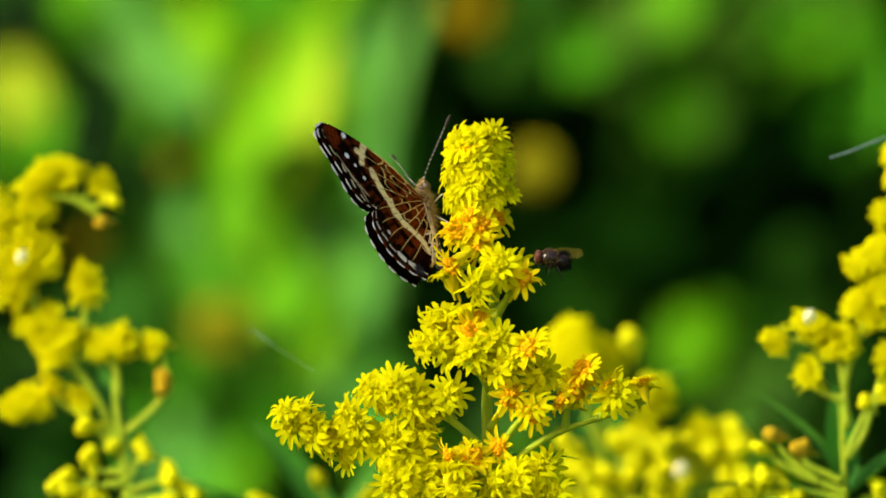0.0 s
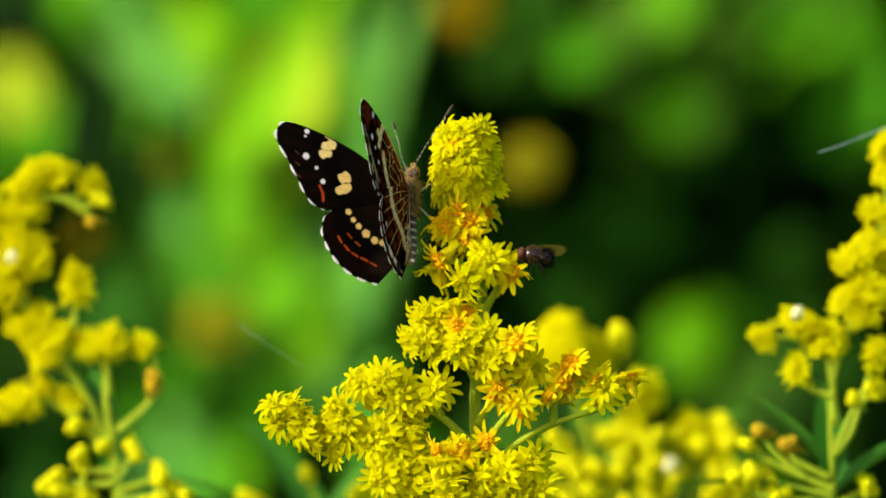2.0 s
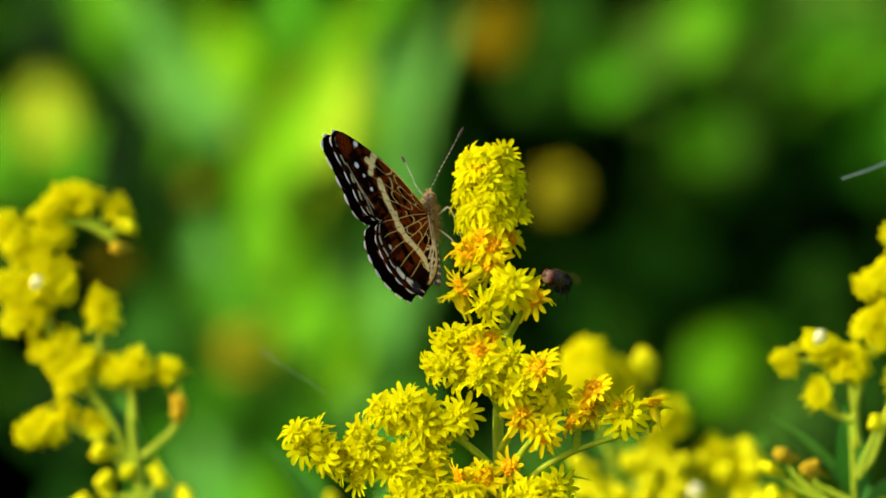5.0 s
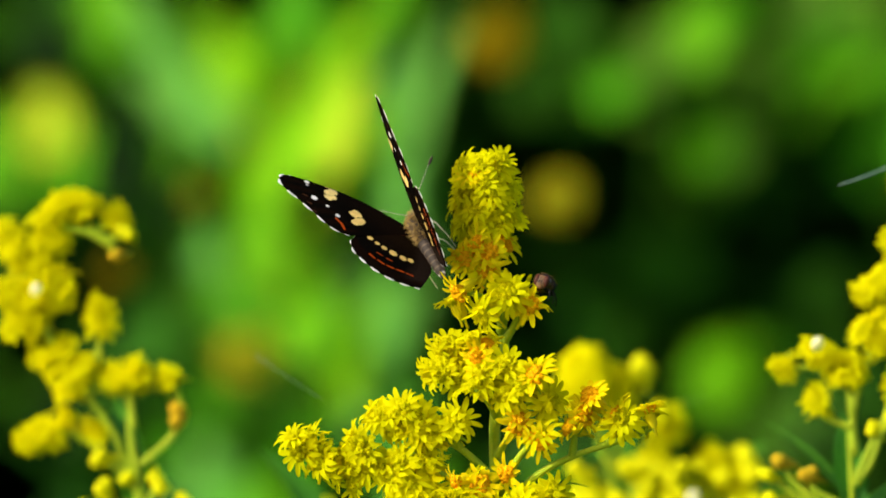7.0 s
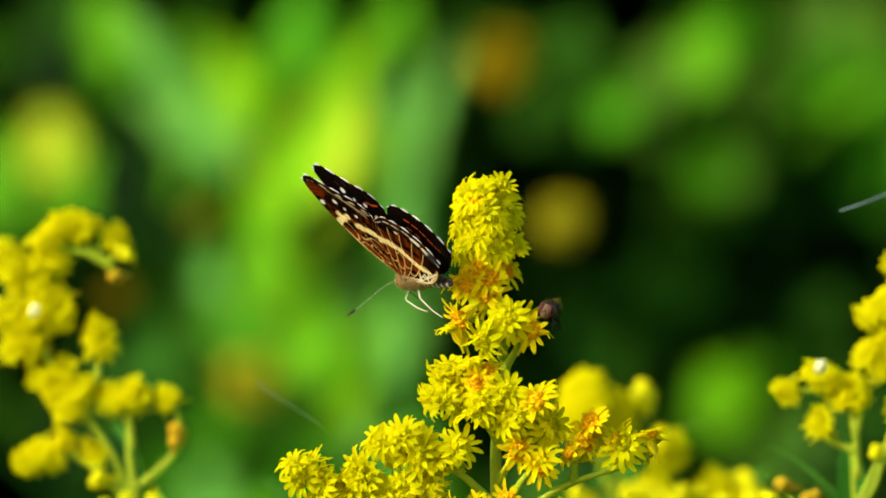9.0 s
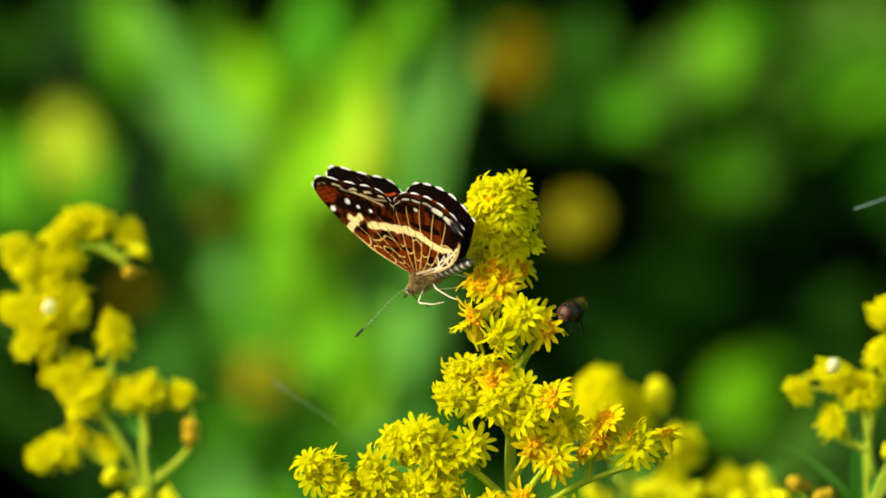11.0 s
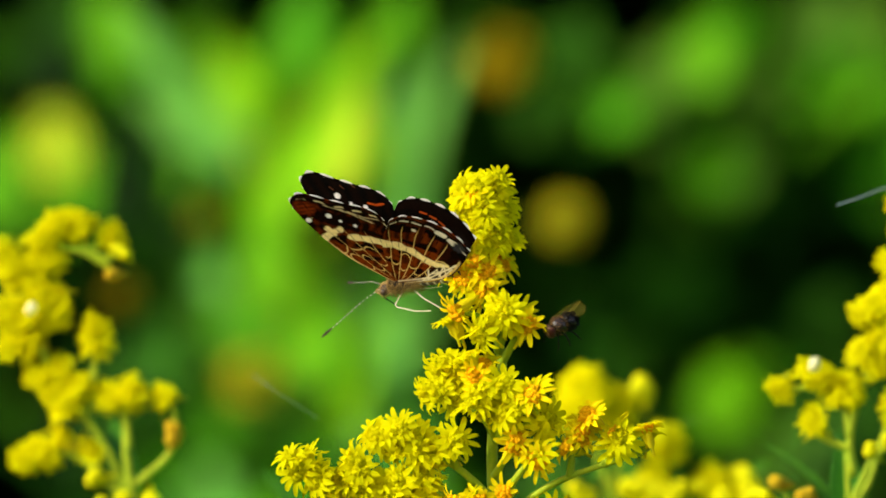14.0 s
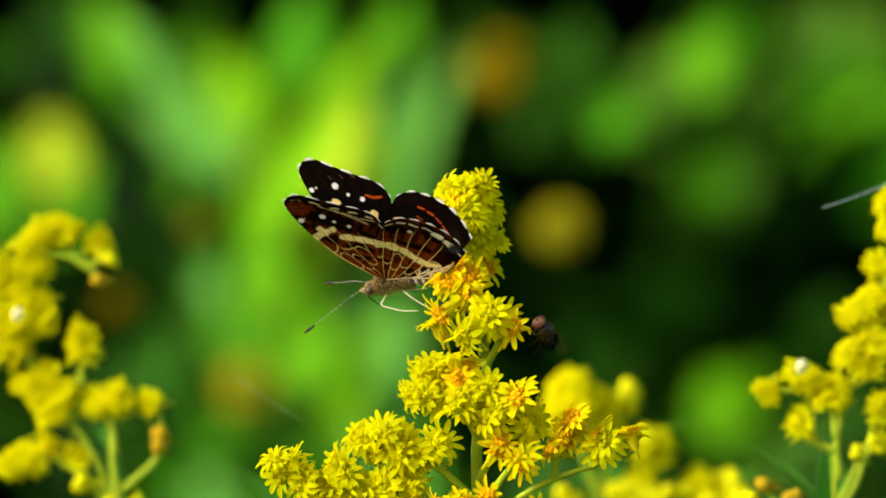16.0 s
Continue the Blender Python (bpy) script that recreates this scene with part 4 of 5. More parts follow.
def near_line(at, points):
    """Distance of each place on the wing, in mm, to a broken line."""
    best = np.full(at.shape[:-1], 1e9)
    for a, b in zip(points, points[1:]):
        a, b = np.array(a), np.array(b)
        u = np.clip(((at - a) @ (b - a)) / ((b - a) @ (b - a)), 0, 1)
        best = np.minimum(best, np.linalg.norm(at - a - u[..., None] * (b - a), axis=-1))
    return best


def spot(at, x, y, r, soft=0.16):
    """A round mark with a slightly ragged rim."""
    d = at - np.array([x, y])
    turn = np.arctan2(d[..., 1], d[..., 0])
    return np.clip((r * (1 + 0.05 * np.sin(5 * turn + x) + 0.04 * np.sin(9 * turn + y)) - np.linalg.norm(d, axis=-1)) / soft + 0.5, 0, 1)


def stroke(at, points, r, soft=0.14):
    uneven = 1 + 0.14 * np.sin(2.9 * at[..., 0] + 1.3 * at[..., 1]) + 0.10 * np.sin(5.3 * at[..., 1] - 2.1 * at[..., 0])
    return np.clip((r * uneven - near_line(at, points)) / soft + 0.5, 0, 1)


def fore_upper(s, v, at):
    col = np.zeros((*s.shape, 3)) + np.array(BLACK)
    col = paint(col, between(s, -1, 0.42, 0.3) * 0.7, (0.009, 0.005, 0.003))
    col = paint(col, between(s, 0.72, 0.97, 0.1) * (0.3 + 0.3 * np.sin(44 * v)) * 0.7, (0.012, 0.005, 0.003))
    cut = 1 - 0.8 * stroke(at, [(5.8, 7.0), (6.8, 12.0)], 0.03)
    col = paint(col, np.maximum(stroke(at, [(7.2, 9.2), (6.9, 10.0)], 0.72, 0.1), stroke(at, [(6.1, 9.7), (5.8, 10.5)], 0.62, 0.1)) * cut, (0.86, 0.66, 0.24))
    col = paint(col, stroke(at, [(7.9, 9.2), (8.3, 9.9)], 0.12) * 0.8, CREAM)
    col = paint(col, np.maximum(stroke(at, [(2.7, 7.3), (2.5, 7.9)], 0.68, 0.1), stroke(at, [(1.1, 7.4), (0.8, 8.3)], 0.66, 0.1)), (0.86, 0.62, 0.20))
    for x, y, r in ((9.0, 12.6, 0.34), (8.3, 12.9, 0.16), (5.5, 13.0, 0.45), (3.9, 11.6, 0.24), (2.0, 10.8, 0.34)):
        col = paint(col, spot(at, x, y, r), WHITE)
    col = paint(col, stroke(at, [(1.4, 11.3), (0.4, 10.9), (-0.7, 10.9)], 0.16), ORANGE)
    for x in (3.0, 4.6, 6.2):
        col = paint(col, stroke(at, [(x - 0.4, 14.0), (x, 14.5)], 0.08) * 0.4, (0.25, 0.10, 0.05))
    return fringe(col, s, v, 7, 0.032)


def hind_upper(s, v, at):
    col = np.zeros((*s.shape, 3)) + np.array(BLACK)
    col = paint(col, between(s, -1, 0.45, 0.3) * 0.8, (0.011, 0.006, 0.003))
    col = paint(col, between(s, 0.82, 0.96, 0.04) * 0.7, (0.007, 0.003, 0.002))
    col = paint(col, between(v, 0.80, 2, 0.12) * between(s, -1, 0.85, 0.1) * 0.8, (0.020, 0.013, 0.010))
    for x, y, r in ((-1.2, 7.8, 0.30), (-2.1, 7.3, 0.42), (-3.2, 6.7, 0.36), (-4.1, 6.0, 0.42), (-5.1, 5.0, 0.58), (-6.0, 3.8, 0.52), (-6.3, 2.7, 0.45)):
        col = paint(col, spot(at, x, y, r), CREAM)
    for a, b in (((-5.6, 9.0), (-6.4, 8.6)), ((-6.8, 8.2), (-7.5, 7.6)), ((-7.8, 7.2), (-8.3, 6.4)), ((-8.5, 5.9), (-8.9, 5.0)), ((-9.1, 4.6), (-9.5, 3.8))):
        col = paint(col, stroke(at, [a, b], 0.13), ORANGE)
    for a, b in (((-5.2, 7.6), (-5.8, 7.1)), ((-6.3, 6.6), (-6.8, 6.0))):
        col = paint(col, stroke(at, [a, b], 0.12) * 0.6, (0.4, 0.07, 0.012))
    return fringe(col, s, v, 7, 0.036)


FORE_MARKS = dict(
    dark=(([(6.9, 8.9), (5.6, 7.9)], 0.65), ([(6.1, 11.6), (2.8, 9.4)], 0.5), ([(1.3, 8.8), (-0.7, 7.6)], 0.4), ([(2.7, 6.6), (1.1, 5.4)], 0.55), ([(7.2, 12.7), (2.6, 11.0)], 0.9), ([(3.7, 6.6), (1.8, 5.7)], 0.45), ([(3.6, 4.4), (1.7, 3.9)], 0.35), ([(6.1, 14.2), (3.9, 13.4)], 0.4), ([(5.4, 8.6), (4.6, 8.3)], 0.3)),
    band=(([(7.9, 8.9), (5.2, 9.9)], 0.48), ([(8.5, 8.1), (7.3, 8.9)], 0.35), ([(4.2, 8.3), (2.0, 7.6), (-0.1, 6.8)], 0.52), ([(6.9, 10.3), (6.3, 9.2)], 0.45)),
    pale=(([(5.3, 14.5), (3.7, 13.8), (3.0, 12.8)], 0.1), ([(2.7, 12.9), (0.8, 11.6), (-1.3, 10.9)], 0.12), ([(4.6, 14.0), (1.9, 12.2)], 0.08), ([(5.7, 14.6), (2.7, 12.7), (-0.1, 10.4)], 0.14), ([(9.2, 16.2), (7.8, 16.1)], 0.1), ([(9.3, 12.3), (8.3, 12.5)], 0.1)))
HIND_MARKS = dict(
    dark=(([(-2.7, 9.4), (-4.6, 8.8)], 0.7), ([(-7.9, 7.2), (-9.4, 6.3)], 0.7), ([(-2.0, 4.9), (-2.9, 4.2)], 0.35), ([(-5.3, 5.6), (-6.8, 4.7)], 0.6), ([(-9.8, 3.4), (-10.9, 3.0)], 0.8), ([(-3.5, 1.3), (-2.2, 0.5)], 0.4), ([(0.1, 3.8), (-0.6, 3.3)], 0.3), ([(-3.1, 6.9), (-7.0, 4.3)], 0.35), ([(-10.6, 4.0), (-11.6, 4.2)], 0.7)),
    band=(([(-0.4, 6.8), (-1.9, 6.2), (-3.7, 4.7)], 0.58), ([(-3.7, 4.7), (-4.9, 3.0), (-6.1, 2.0)], 0.5), ([(-6.1, 2.0), (-7.7, 1.5)], 0.32)),
    pale=(([(-8.7, 7.7), (-9.5, 6.9)], 0.4), ([(-9.9, 6.1), (-10.1, 5.4)], 0.36), ([(-5.4, 8.5), (-5.6, 8.4)], 0.2)),
    net=(([(-4.7, 1.2), (-4.1, -0.4)], 0.10), ([(-5.9, 1.0), (-6.1, -0.5)], 0.10), ([(-7.3, 1.7), (-6.8, -0.3)], 0.10), ([(-4.5, 0.4), (-7.8, 0.9)], 0.09), ([(0.3, -0.1), (-4.3, -0.2), (-9.1, 1.5)], 0.13), ([(-3.3, -0.4), (-6.0, 1.1)], 0.09), ([(-5.8, -0.1), (-7.3, 1.7)], 0.09), ([(-0.4, -0.6), (-6.0, -0.4), (-8.2, 0.9)], 0.10)))


def marks(col, at, strokes, color, soft=0.14, strength=1.0):
    """Rounded strokes of one colour, each a line over the wing and its half width in mm."""
    for points, r in strokes:
        col = paint(col, stroke(at, points, r, soft) * strength, color)
    return col


def cell_walls(col, s, v, veins, walls, thick, reach, color):
    """The pale net: veins that fan out from the root, and short walls across between neighbouring veins."""
    bent = v + 0.012 * np.sin(9 * s + 5 * v)
    for k in veins:
        col = paint(col, line(bent, k, thick * 0.5 / np.clip(s + 0.25, 0.3, 1.2)) * between(s, 0.03, reach, 0.12), color)
    edges = (0.03, *veins, 0.98)
    for a, b, places in zip(edges, edges[1:], walls):
        for k, q in enumerate(places):
            bow = q + 0.05 * np.sin(math.pi * np.clip((v - a) / (b - a), 0, 1)) * (1 if k % 2 else -0.6)
            col = paint(col, line(s, bow, thick) * between(bent, a, b, 0.01), color)
    return col


def cell_cuts(col, s, v, veins):
    """Fine dark veins that break the pale bands."""
    bent = v + 0.015 * np.sin(11 * s + 4 * v)
    for k in veins:
        col = paint(col, line(bent, k, 0.006) * between(s, 0.30, 0.95, 0.1) * (0.55 + 0.35 * np.sin(60 * s + 30 * k)), UMBER)
    return col


def fore_under(s, v, at):
    col = np.zeros((*s.shape, 3)) + np.array(RUST)
    grain = np.sin(3.1 * at[..., 0] + 1.2 * np.sin(2.0 * at[..., 1])) * np.sin(1.7 * at[..., 1] + 0.8 * at[..., 0])
    col = paint(col, between(s, 0.60, 2, 0.08) * np.clip(0.85 + 0.5 * grain, 0, 1), UMBER)
    col = paint(col, between(s, -1, 0.58, 0.05) * np.clip(0.25 + 0.8 * grain, 0, 0.7), UMBER)
    col = marks(col, at, FORE_MARKS["dark"], UMBER, 0.3)
    col = paint(col, stroke(at, [(9.2, 14.8), (8.4, 14.3)], 1.15, 0.4) * (0.75 + 0.25 * np.sin(9 * at[..., 1])), (0.15, 0.022, 0.003))
    col = cell_walls(col, s, v, (0.24, 0.44, 0.66), ((0.20, 0.33, 0.44), (0.16, 0.28, 0.42), (0.24, 0.40), (0.30,)), 0.0055, 0.60, CREAM)
    col = marks(col, at, FORE_MARKS["band"], PALE_BAND, 0.2)
    col = paint(col, line(v, 0.025, 0.022) * between(s, 0.0, 0.55, 0.08), CREAM)
    col = marks(col, at, FORE_MARKS["pale"], (0.80, 0.66, 0.36), 0.16, 0.45)
    col = cell_cuts(col, s, v, (0.12, 0.24, 0.36, 0.46, 0.58, 0.68, 0.80))
    for x, y, r in ((5.8, 12.5, 0.42), (4.5, 11.3, 0.24), (2.7, 10.2, 0.28), (8.9, 12.2, 0.40)):
        col = paint(col, spot(at, x, y, r), WHITE)
    w = s + 0.6 * wave(s, v, 3)
    dashes = np.clip(0.7 + 1.7 * np.cos(2 * math.pi * 7 * v + 0.6), 0, 1)
    col = paint(col, between(w, 0.89, 0.955, 0.02) * between(v, 0.24, 1.2, 0.1), UMBER)
    col = paint(col, line(w, 0.912, 0.010) * between(v, 0.32, 1.2, 0.08) * dashes * 0.8, (0.80, 0.66, 0.36))
    col = paint(col, between(s, 0.958, 0.98, 0.01), BLACK)
    return fringe(col, s, v, 7, 0.026)


def hind_under(s, v, at):
    col = np.zeros((*s.shape, 3)) + np.array(RUST)
    grain = np.sin(2.7 * at[..., 0] + 1.1 * np.sin(2.3 * at[..., 1])) * np.sin(1.9 * at[..., 1] - 0.7 * at[..., 0])
    stripe = np.abs(np.sin(math.pi * 8 * v))
    col = paint(col, between(s, -1, 0.50, 0.04) * np.clip(0.2 + 0.8 * grain, 0, 0.7), UMBER)
    col = paint(col, between(s, 0.60, 0.92, 0.03) * np.clip(1.25 - stripe * 1.0, 0, 1) * 0.85, UMBER)
    col = paint(col, between(v, 0.76, 2, 0.06) * between(s, -1, 0.9, 0.05) * 0.9, UMBER)
    col = marks(col, at, HIND_MARKS["dark"], UMBER, 0.25)
    col = cell_walls(col, s, v, (0.16, 0.32, 0.47, 0.62, 0.76), ((0.34,), (0.26, 0.44), (0.20, 0.36), (0.28, 0.43), (0.22, 0.38), (0.30, 0.52)), 0.0065, 0.80, CREAM)
    col = marks(col, at, HIND_MARKS["band"], PALE_BAND, 0.2)
    col = cell_cuts(col, s, v, (0.10, 0.20, 0.29, 0.39, 0.52, 0.66))
    col = marks(col, at, HIND_MARKS["net"], (0.80, 0.70, 0.46))
    col = paint(col, line(v, 0.97, 0.014) * between(s, 0.05, 0.75, 0.05) * 0.7, CREAM)
    w = s + 0.6 * wave(s, v, 4)
    col = paint(col, np.clip(stripe * 2 - 0.7, 0, 1) * between(w, 0.80, 0.865, 0.02), BLACK)
    col = paint(col, between(w, 0.875, 0.955, 0.02), UMBER)
    col = paint(col, line(w, 0.900, 0.010) * np.clip(stripe * 3 - 0.6, 0, 1) * 0.75, (0.80, 0.72, 0.55))
    col = marks(col, at, HIND_MARKS["pale"], (0.82, 0.76, 0.60), 0.25, 0.9)
    col = paint(col, spot(at, -10.8, 4.6, 0.9, 0.5) * 0.9, (0.03, 0.03, 0.036))
    col = paint(col, between(s, 0.958, 0.98, 0.01), BLACK)
    return fringe(col, s, v, 7, 0.028)


FORE = dict(lead=((1.3, -0.1), (3.7, 2.4), (5.9, 5.0), (7.9, 8.5), (9.4, 12.0), (10.2, 14.6)),
            outer=((10.2, 14.6), (10.3, 15.9), (9.4, 17.0), (7.8, 17.2), (5.8, 16.2), (3.8, 15.2), (1.9, 14.3), (0.1, 13.5), (-1.3, 12.3), (-2.0, 10.8)),
            trail=((-0.7, -0.1), (-0.9, 3.0), (-1.5, 7.0), (-2.0, 10.8)), base=((1.3, -0.1), (0.3, -0.2), (-0.7, -0.1)))
HIND = dict(lead=((0.9, 0.1), (0.5, 4.5), (-0.5, 7.8), (-1.9, 9.7)),
            outer=((-1.9, 9.7), (-3.0, 10.9), (-5.0, 11.4), (-7.0, 10.8), (-8.9, 9.7), (-10.5, 8.1), (-11.6, 6.1), (-12.2, 3.9)),
            trail=((-0.8, -0.6), (-4.4, -0.9), (-7.6, -0.2), (-10.0, 1.6), (-12.2, 3.9)), base=((0.9, 0.1), (0.0, -0.4), (-0.8, -0.6)))


def wing(name, shape, upper, under, side, parent, lift):
    """A wing of two thin membranes, scales on both; side 1 is the left one."""
    ns, nv = 180, 190
    flat = patch(shape["lead"], shape["outer"], shape["trail"], shape["base"], ns, nv)
    s, v = np.meshgrid(np.linspace(0, 1, ns + 1), np.linspace(0, 1, nv + 1), indexing="ij")
    edge = np.clip((s - 0.8) / 0.2, 0, 1) * (0.009 * np.cos(2 * math.pi * 7 * v))
    root = flat[:1]
    flat = root + (flat - root) * (1 + edge)[..., None]
    c, q = math.cos(radians(3.9)), math.sin(radians(3.9))
    turned_in = flat @ np.array([[c, q], [-q, c]])
    span = turned_in[..., 1]
    swell = 0.25 * np.sin(math.pi * s) * np.sin(math.pi * v) + 0.02 * np.abs(np.sin(math.pi * 7 * v)) * s
    verts, faces, colors = [], [], []
    for sheet, (z0, pattern) in enumerate(((0.05, upper), (-0.05, under))):
        z = lift + swell + z0 * (1 - s * 0.6)
        verts.append(np.stack([turned_in[..., 0], span * side, z], -1).reshape(-1, 3))
        colors.append(np.clip(pattern(s, v, flat), 0, 1).reshape(-1, 3))
        i = np.arange(ns)[:, None] * (nv + 1) + np.arange(nv)[None] + sheet * (ns + 1) * (nv + 1)
        quads = np.stack([i, i + nv + 1, i + nv + 2, i + 1], -1).reshape(-1, 4)
        flip = (side > 0) == (sheet == 1)
        faces.append(quads[:, ::-1] if flip else quads)
    verts, colors = np.concatenate(verts) * MM, np.concatenate(colors)
    ring = [j for j in range(nv + 1)] + [i * (nv + 1) + nv for i in range(1, ns + 1)] + [ns * (nv + 1) + j for j in range(nv - 1, -1, -1)] + [i * (nv + 1) for i in range(ns - 1, 0, -1)]
    ring = np.array(ring)
    half = (ns + 1) * (nv + 1)
    faces.append(np.stack([ring, np.roll(ring, -1), np.roll(ring, -1) + half, ring + half], -1))
    mesh = bpy.data.meshes.new(name)
    mesh.from_pydata(verts.tolist(), [], np.concatenate(faces).tolist())
    mesh.materials.append(WING)
    attr = mesh.attributes.new("pattern", "FLOAT_COLOR", "POINT")
    attr.data.foreach_set("color", np.concatenate([colors, np.ones((len(colors), 1))], 1).astype(np.float32).ravel())
    mesh.polygons.foreach_set("use_smooth", [True] * len(mesh.polygons))
    return link_mesh(name, mesh, parent)


def along_x(bm, profile, sides=14, squash=1.0):
    """A body about the x axis from (x, z, radius) triples, in mm."""
    rings = []
    for x, z, r in profile:
        rings.append([bm.verts.new((x * MM, r * math.cos(a) * MM, (z + r * squash * math.sin(a)) * MM)) for a in (2 * math.pi * k / sides for k in range(sides))])
    for a, b in zip(rings, rings[1:]):
        for k in range(sides):
            bm.faces.new((a[k], a[(k + 1) % sides], b[(k + 1) % sides], b[k]))
    bm.faces.new(rings[0][::-1])
    bm.faces.new(rings[-1])


def hairs(bm, count, profile, length, seed, back=0.6):
    """Fine tapered hairs that lie back along a body about x."""
    rng = random.Random(seed)
    for _ in range(count):
        u = rng.uniform(0, len(profile) - 1.001)
        i = int(u)
        x, z, r = (a + (b - a) * (u - i) for a, b in zip(profile[i], profile[i + 1]))
        a = rng.uniform(0, 2 * math.pi)
        out = Vector((0, math.cos(a), math.sin(a)))
        foot = Vector((x, 0, z)) + out * r * 0.95
        way = (out + Vector((-back + rng.uniform(-0.4, 0.4), rng.uniform(-0.3, 0.3), rng.uniform(-0.3, 0.3)))).normalized()
        ln = length * rng.uniform(0.5, 1.2)
        p = Vector((-out.z, out.y * 0, out.y)).cross(way).normalized() * 0.045
        q = way.cross(p).normalized() * 0.045
        v = [bm.verts.new(w * MM) for w in (foot + p, foot - p * 0.5 + q, foot - p * 0.5 - q, foot + way * ln)]
        for f in ((0, 1, 3), (1, 2, 3), (2, 0, 3)):
            bm.faces.new([v[k] for k in f])


def limb(name, points, radius, mat, parent, label="", taper=0.5):
    bm = bmesh.new()
    joints = [Vector(p) * MM for p in points]
    path = [joints[0]]
    for a, b in zip(joints, joints[1:]):
        path += [a.lerp(b, 0.12), a.lerp(b, 0.5), a.lerp(b, 0.88)]
    path.append(joints[-1])
    tube(bm, path, lambda u: radius * MM * (1 - taper * u), 6)
    return part(name, bm, mat, parent, label)


def butterfly():
    body = thing("butterfly", (0, 0, 1), "dark butterfly with cream-banded, white-fringed scalloped wings on yellow flowers", "butterfly")
    thorax = [(2.9, -1.5, 0.5), (2.6, -1.35, 0.9), (1.6, -1.0, 1.15), (0.3, -0.85, 1.25), (-1.0, -0.85, 1.15), (-2.0, -0.9, 0.9), (-2.4, -0.9, 0.6)]
    bm = bmesh.new()
    along_x(bm, thorax)
    trunk = part("thorax", bm, DARKBODY, body)
    bm = bmesh.new()
    hairs(bm, 1500, thorax, 1.35, 3)
    part("fur", bm, FUR, trunk, "tan fur")
    bm = bmesh.new()
    profile = []
    for k in range(29):
        u = k / 28
        r = 1.08 * (1 - 0.55 * u ** 2.2) * (0.75 + 0.25 * min(1, 6 * (1 - u))) * (1 + 0.05 * math.cos(2 * math.pi * 7 * u))
        profile.append((-2.0 - 7.2 * u, -1.0 - 0.75 * u, max(r * (1 if k < 28 else 0.45), 0.2)))
    along_x(bm, profile, 18)
    mesh = to_mesh("abdomen", bm, RINGED)
    attr = mesh.attributes.new("pattern", "FLOAT_COLOR", "POINT")
    for k, p in enumerate(mesh.vertices):
        u = (-2.0 - p.co.x / MM) / 7.2
        low = p.co.z / MM < -1.0 - 0.75 * u + 0.35
        ring = math.cos(2 * math.pi * 7 * u) < -0.55
        attr.data[k].color = ((0.85, 0.80, 0.72, 1) if ring else (0.10, 0.08, 0.07, 1)) if low else ((0.10, 0.07, 0.045, 1) if ring else (0.035, 0.024, 0.018, 1))
    link_mesh("abdomen", mesh, body)
    bm = bmesh.new()
    skull = [(2.8, -1.8, 0.45), (3.2, -1.85, 0.75), (3.8, -1.95, 0.78), (4.3, -2.05, 0.5), (4.5, -2.1, 0.2)]
    along_x(bm, skull, 12)
    head = part("head", bm, DARKBODY, body)
    bm = bmesh.new()
    hairs(bm, 260, skull, 0.6, 4, -0.2)
    part("fur", bm, FUR, head, "tan fur")
    for side in (1, -1):
        bm = bmesh.new()
        bmesh.ops.create_uvsphere(bm, u_segments=14, v_segments=10, radius=0.52 * MM)
        part("eye", bm, EYE, head, "", Matrix.Translation(Vector((3.7, 0.58 * side, -1.85)) * MM))
        feeler = [(4.0, 0.35 * side, -1.4), (6.2, 1.9 * side, -1.7), (8.8, 3.4 * side, -2.6), (11.2, 4.9 * side, -3.4)]
        bm = bmesh.new()
        path = smooth_path([Vector(p) * MM for p in feeler], 66)
        tube(bm, path, lambda u: (0.042 + 0.014 * math.cos(66 * math.pi * u)) * MM, 6)
        mesh = to_mesh("antenna", bm, RINGED)
        attr = mesh.attributes.new("pattern", "FLOAT_COLOR", "POINT")
        for k in range(len(mesh.vertices)):
            attr.data[k].color = (0.03, 0.022, 0.018, 1) if (k // 6) % 5 < 3 else (0.85, 0.80, 0.66, 1)
        antenna = link_mesh("antenna", mesh, body)
        bm = bmesh.new()
        tip = path[-1] - path[-3]
        ends = [path[-1] + tip.normalized() * MM * k * 0.3 for k in range(7)]
        tube(bm, ends, lambda u: MM * (0.07 + 0.14 * math.sin(math.pi * min(1, u * 0.95 + 0.05)) ** 0.7), 8)
        part("club", bm, DARKBODY, antenna, "dark antenna club")
        limb("palp", [(4.2, 0.25 * side, -2.2), (4.8, 0.25 * side, -2.1), (5.2, 0.22 * side, -1.8)], 0.2, FUR, head)
        limb("leg", [(0.8, 0.6 * side, -2.1), (2.4, 1.9 * side, -3.6), (-0.6, 2.4 * side, -4.6), (-3.0, 2.6 * side, -4.8)], 0.11, CREAMLEG, body, "slender cream-white leg")
        limb("leg", [(-0.8, 0.6 * side, -2.2), (-2.6, 2.2 * side, -2.8), (-4.6, 2.6 * side, -4.6), (-6.2, 2.7 * side, -5.6)], 0.11, CREAMLEG, body, "slender cream-white leg")
        hind = wing("hindwing", HIND, hind_upper, hind_under, side, body, -0.16)
        fore = wing("forewing", FORE, fore_upper, fore_under, side, body, 0.02)
        WINGS[side] = (fore, hind)
    limb("proboscis", [(4.3, 0, -2.3), (4.4, 0, -3.4), (3.6, 0, -4.4), (3.1, 0, -5.2)], 0.09, DARKLEG, body, "", 0.3)
    return body


WINGS = {}
BUTTERFLY = butterfly()


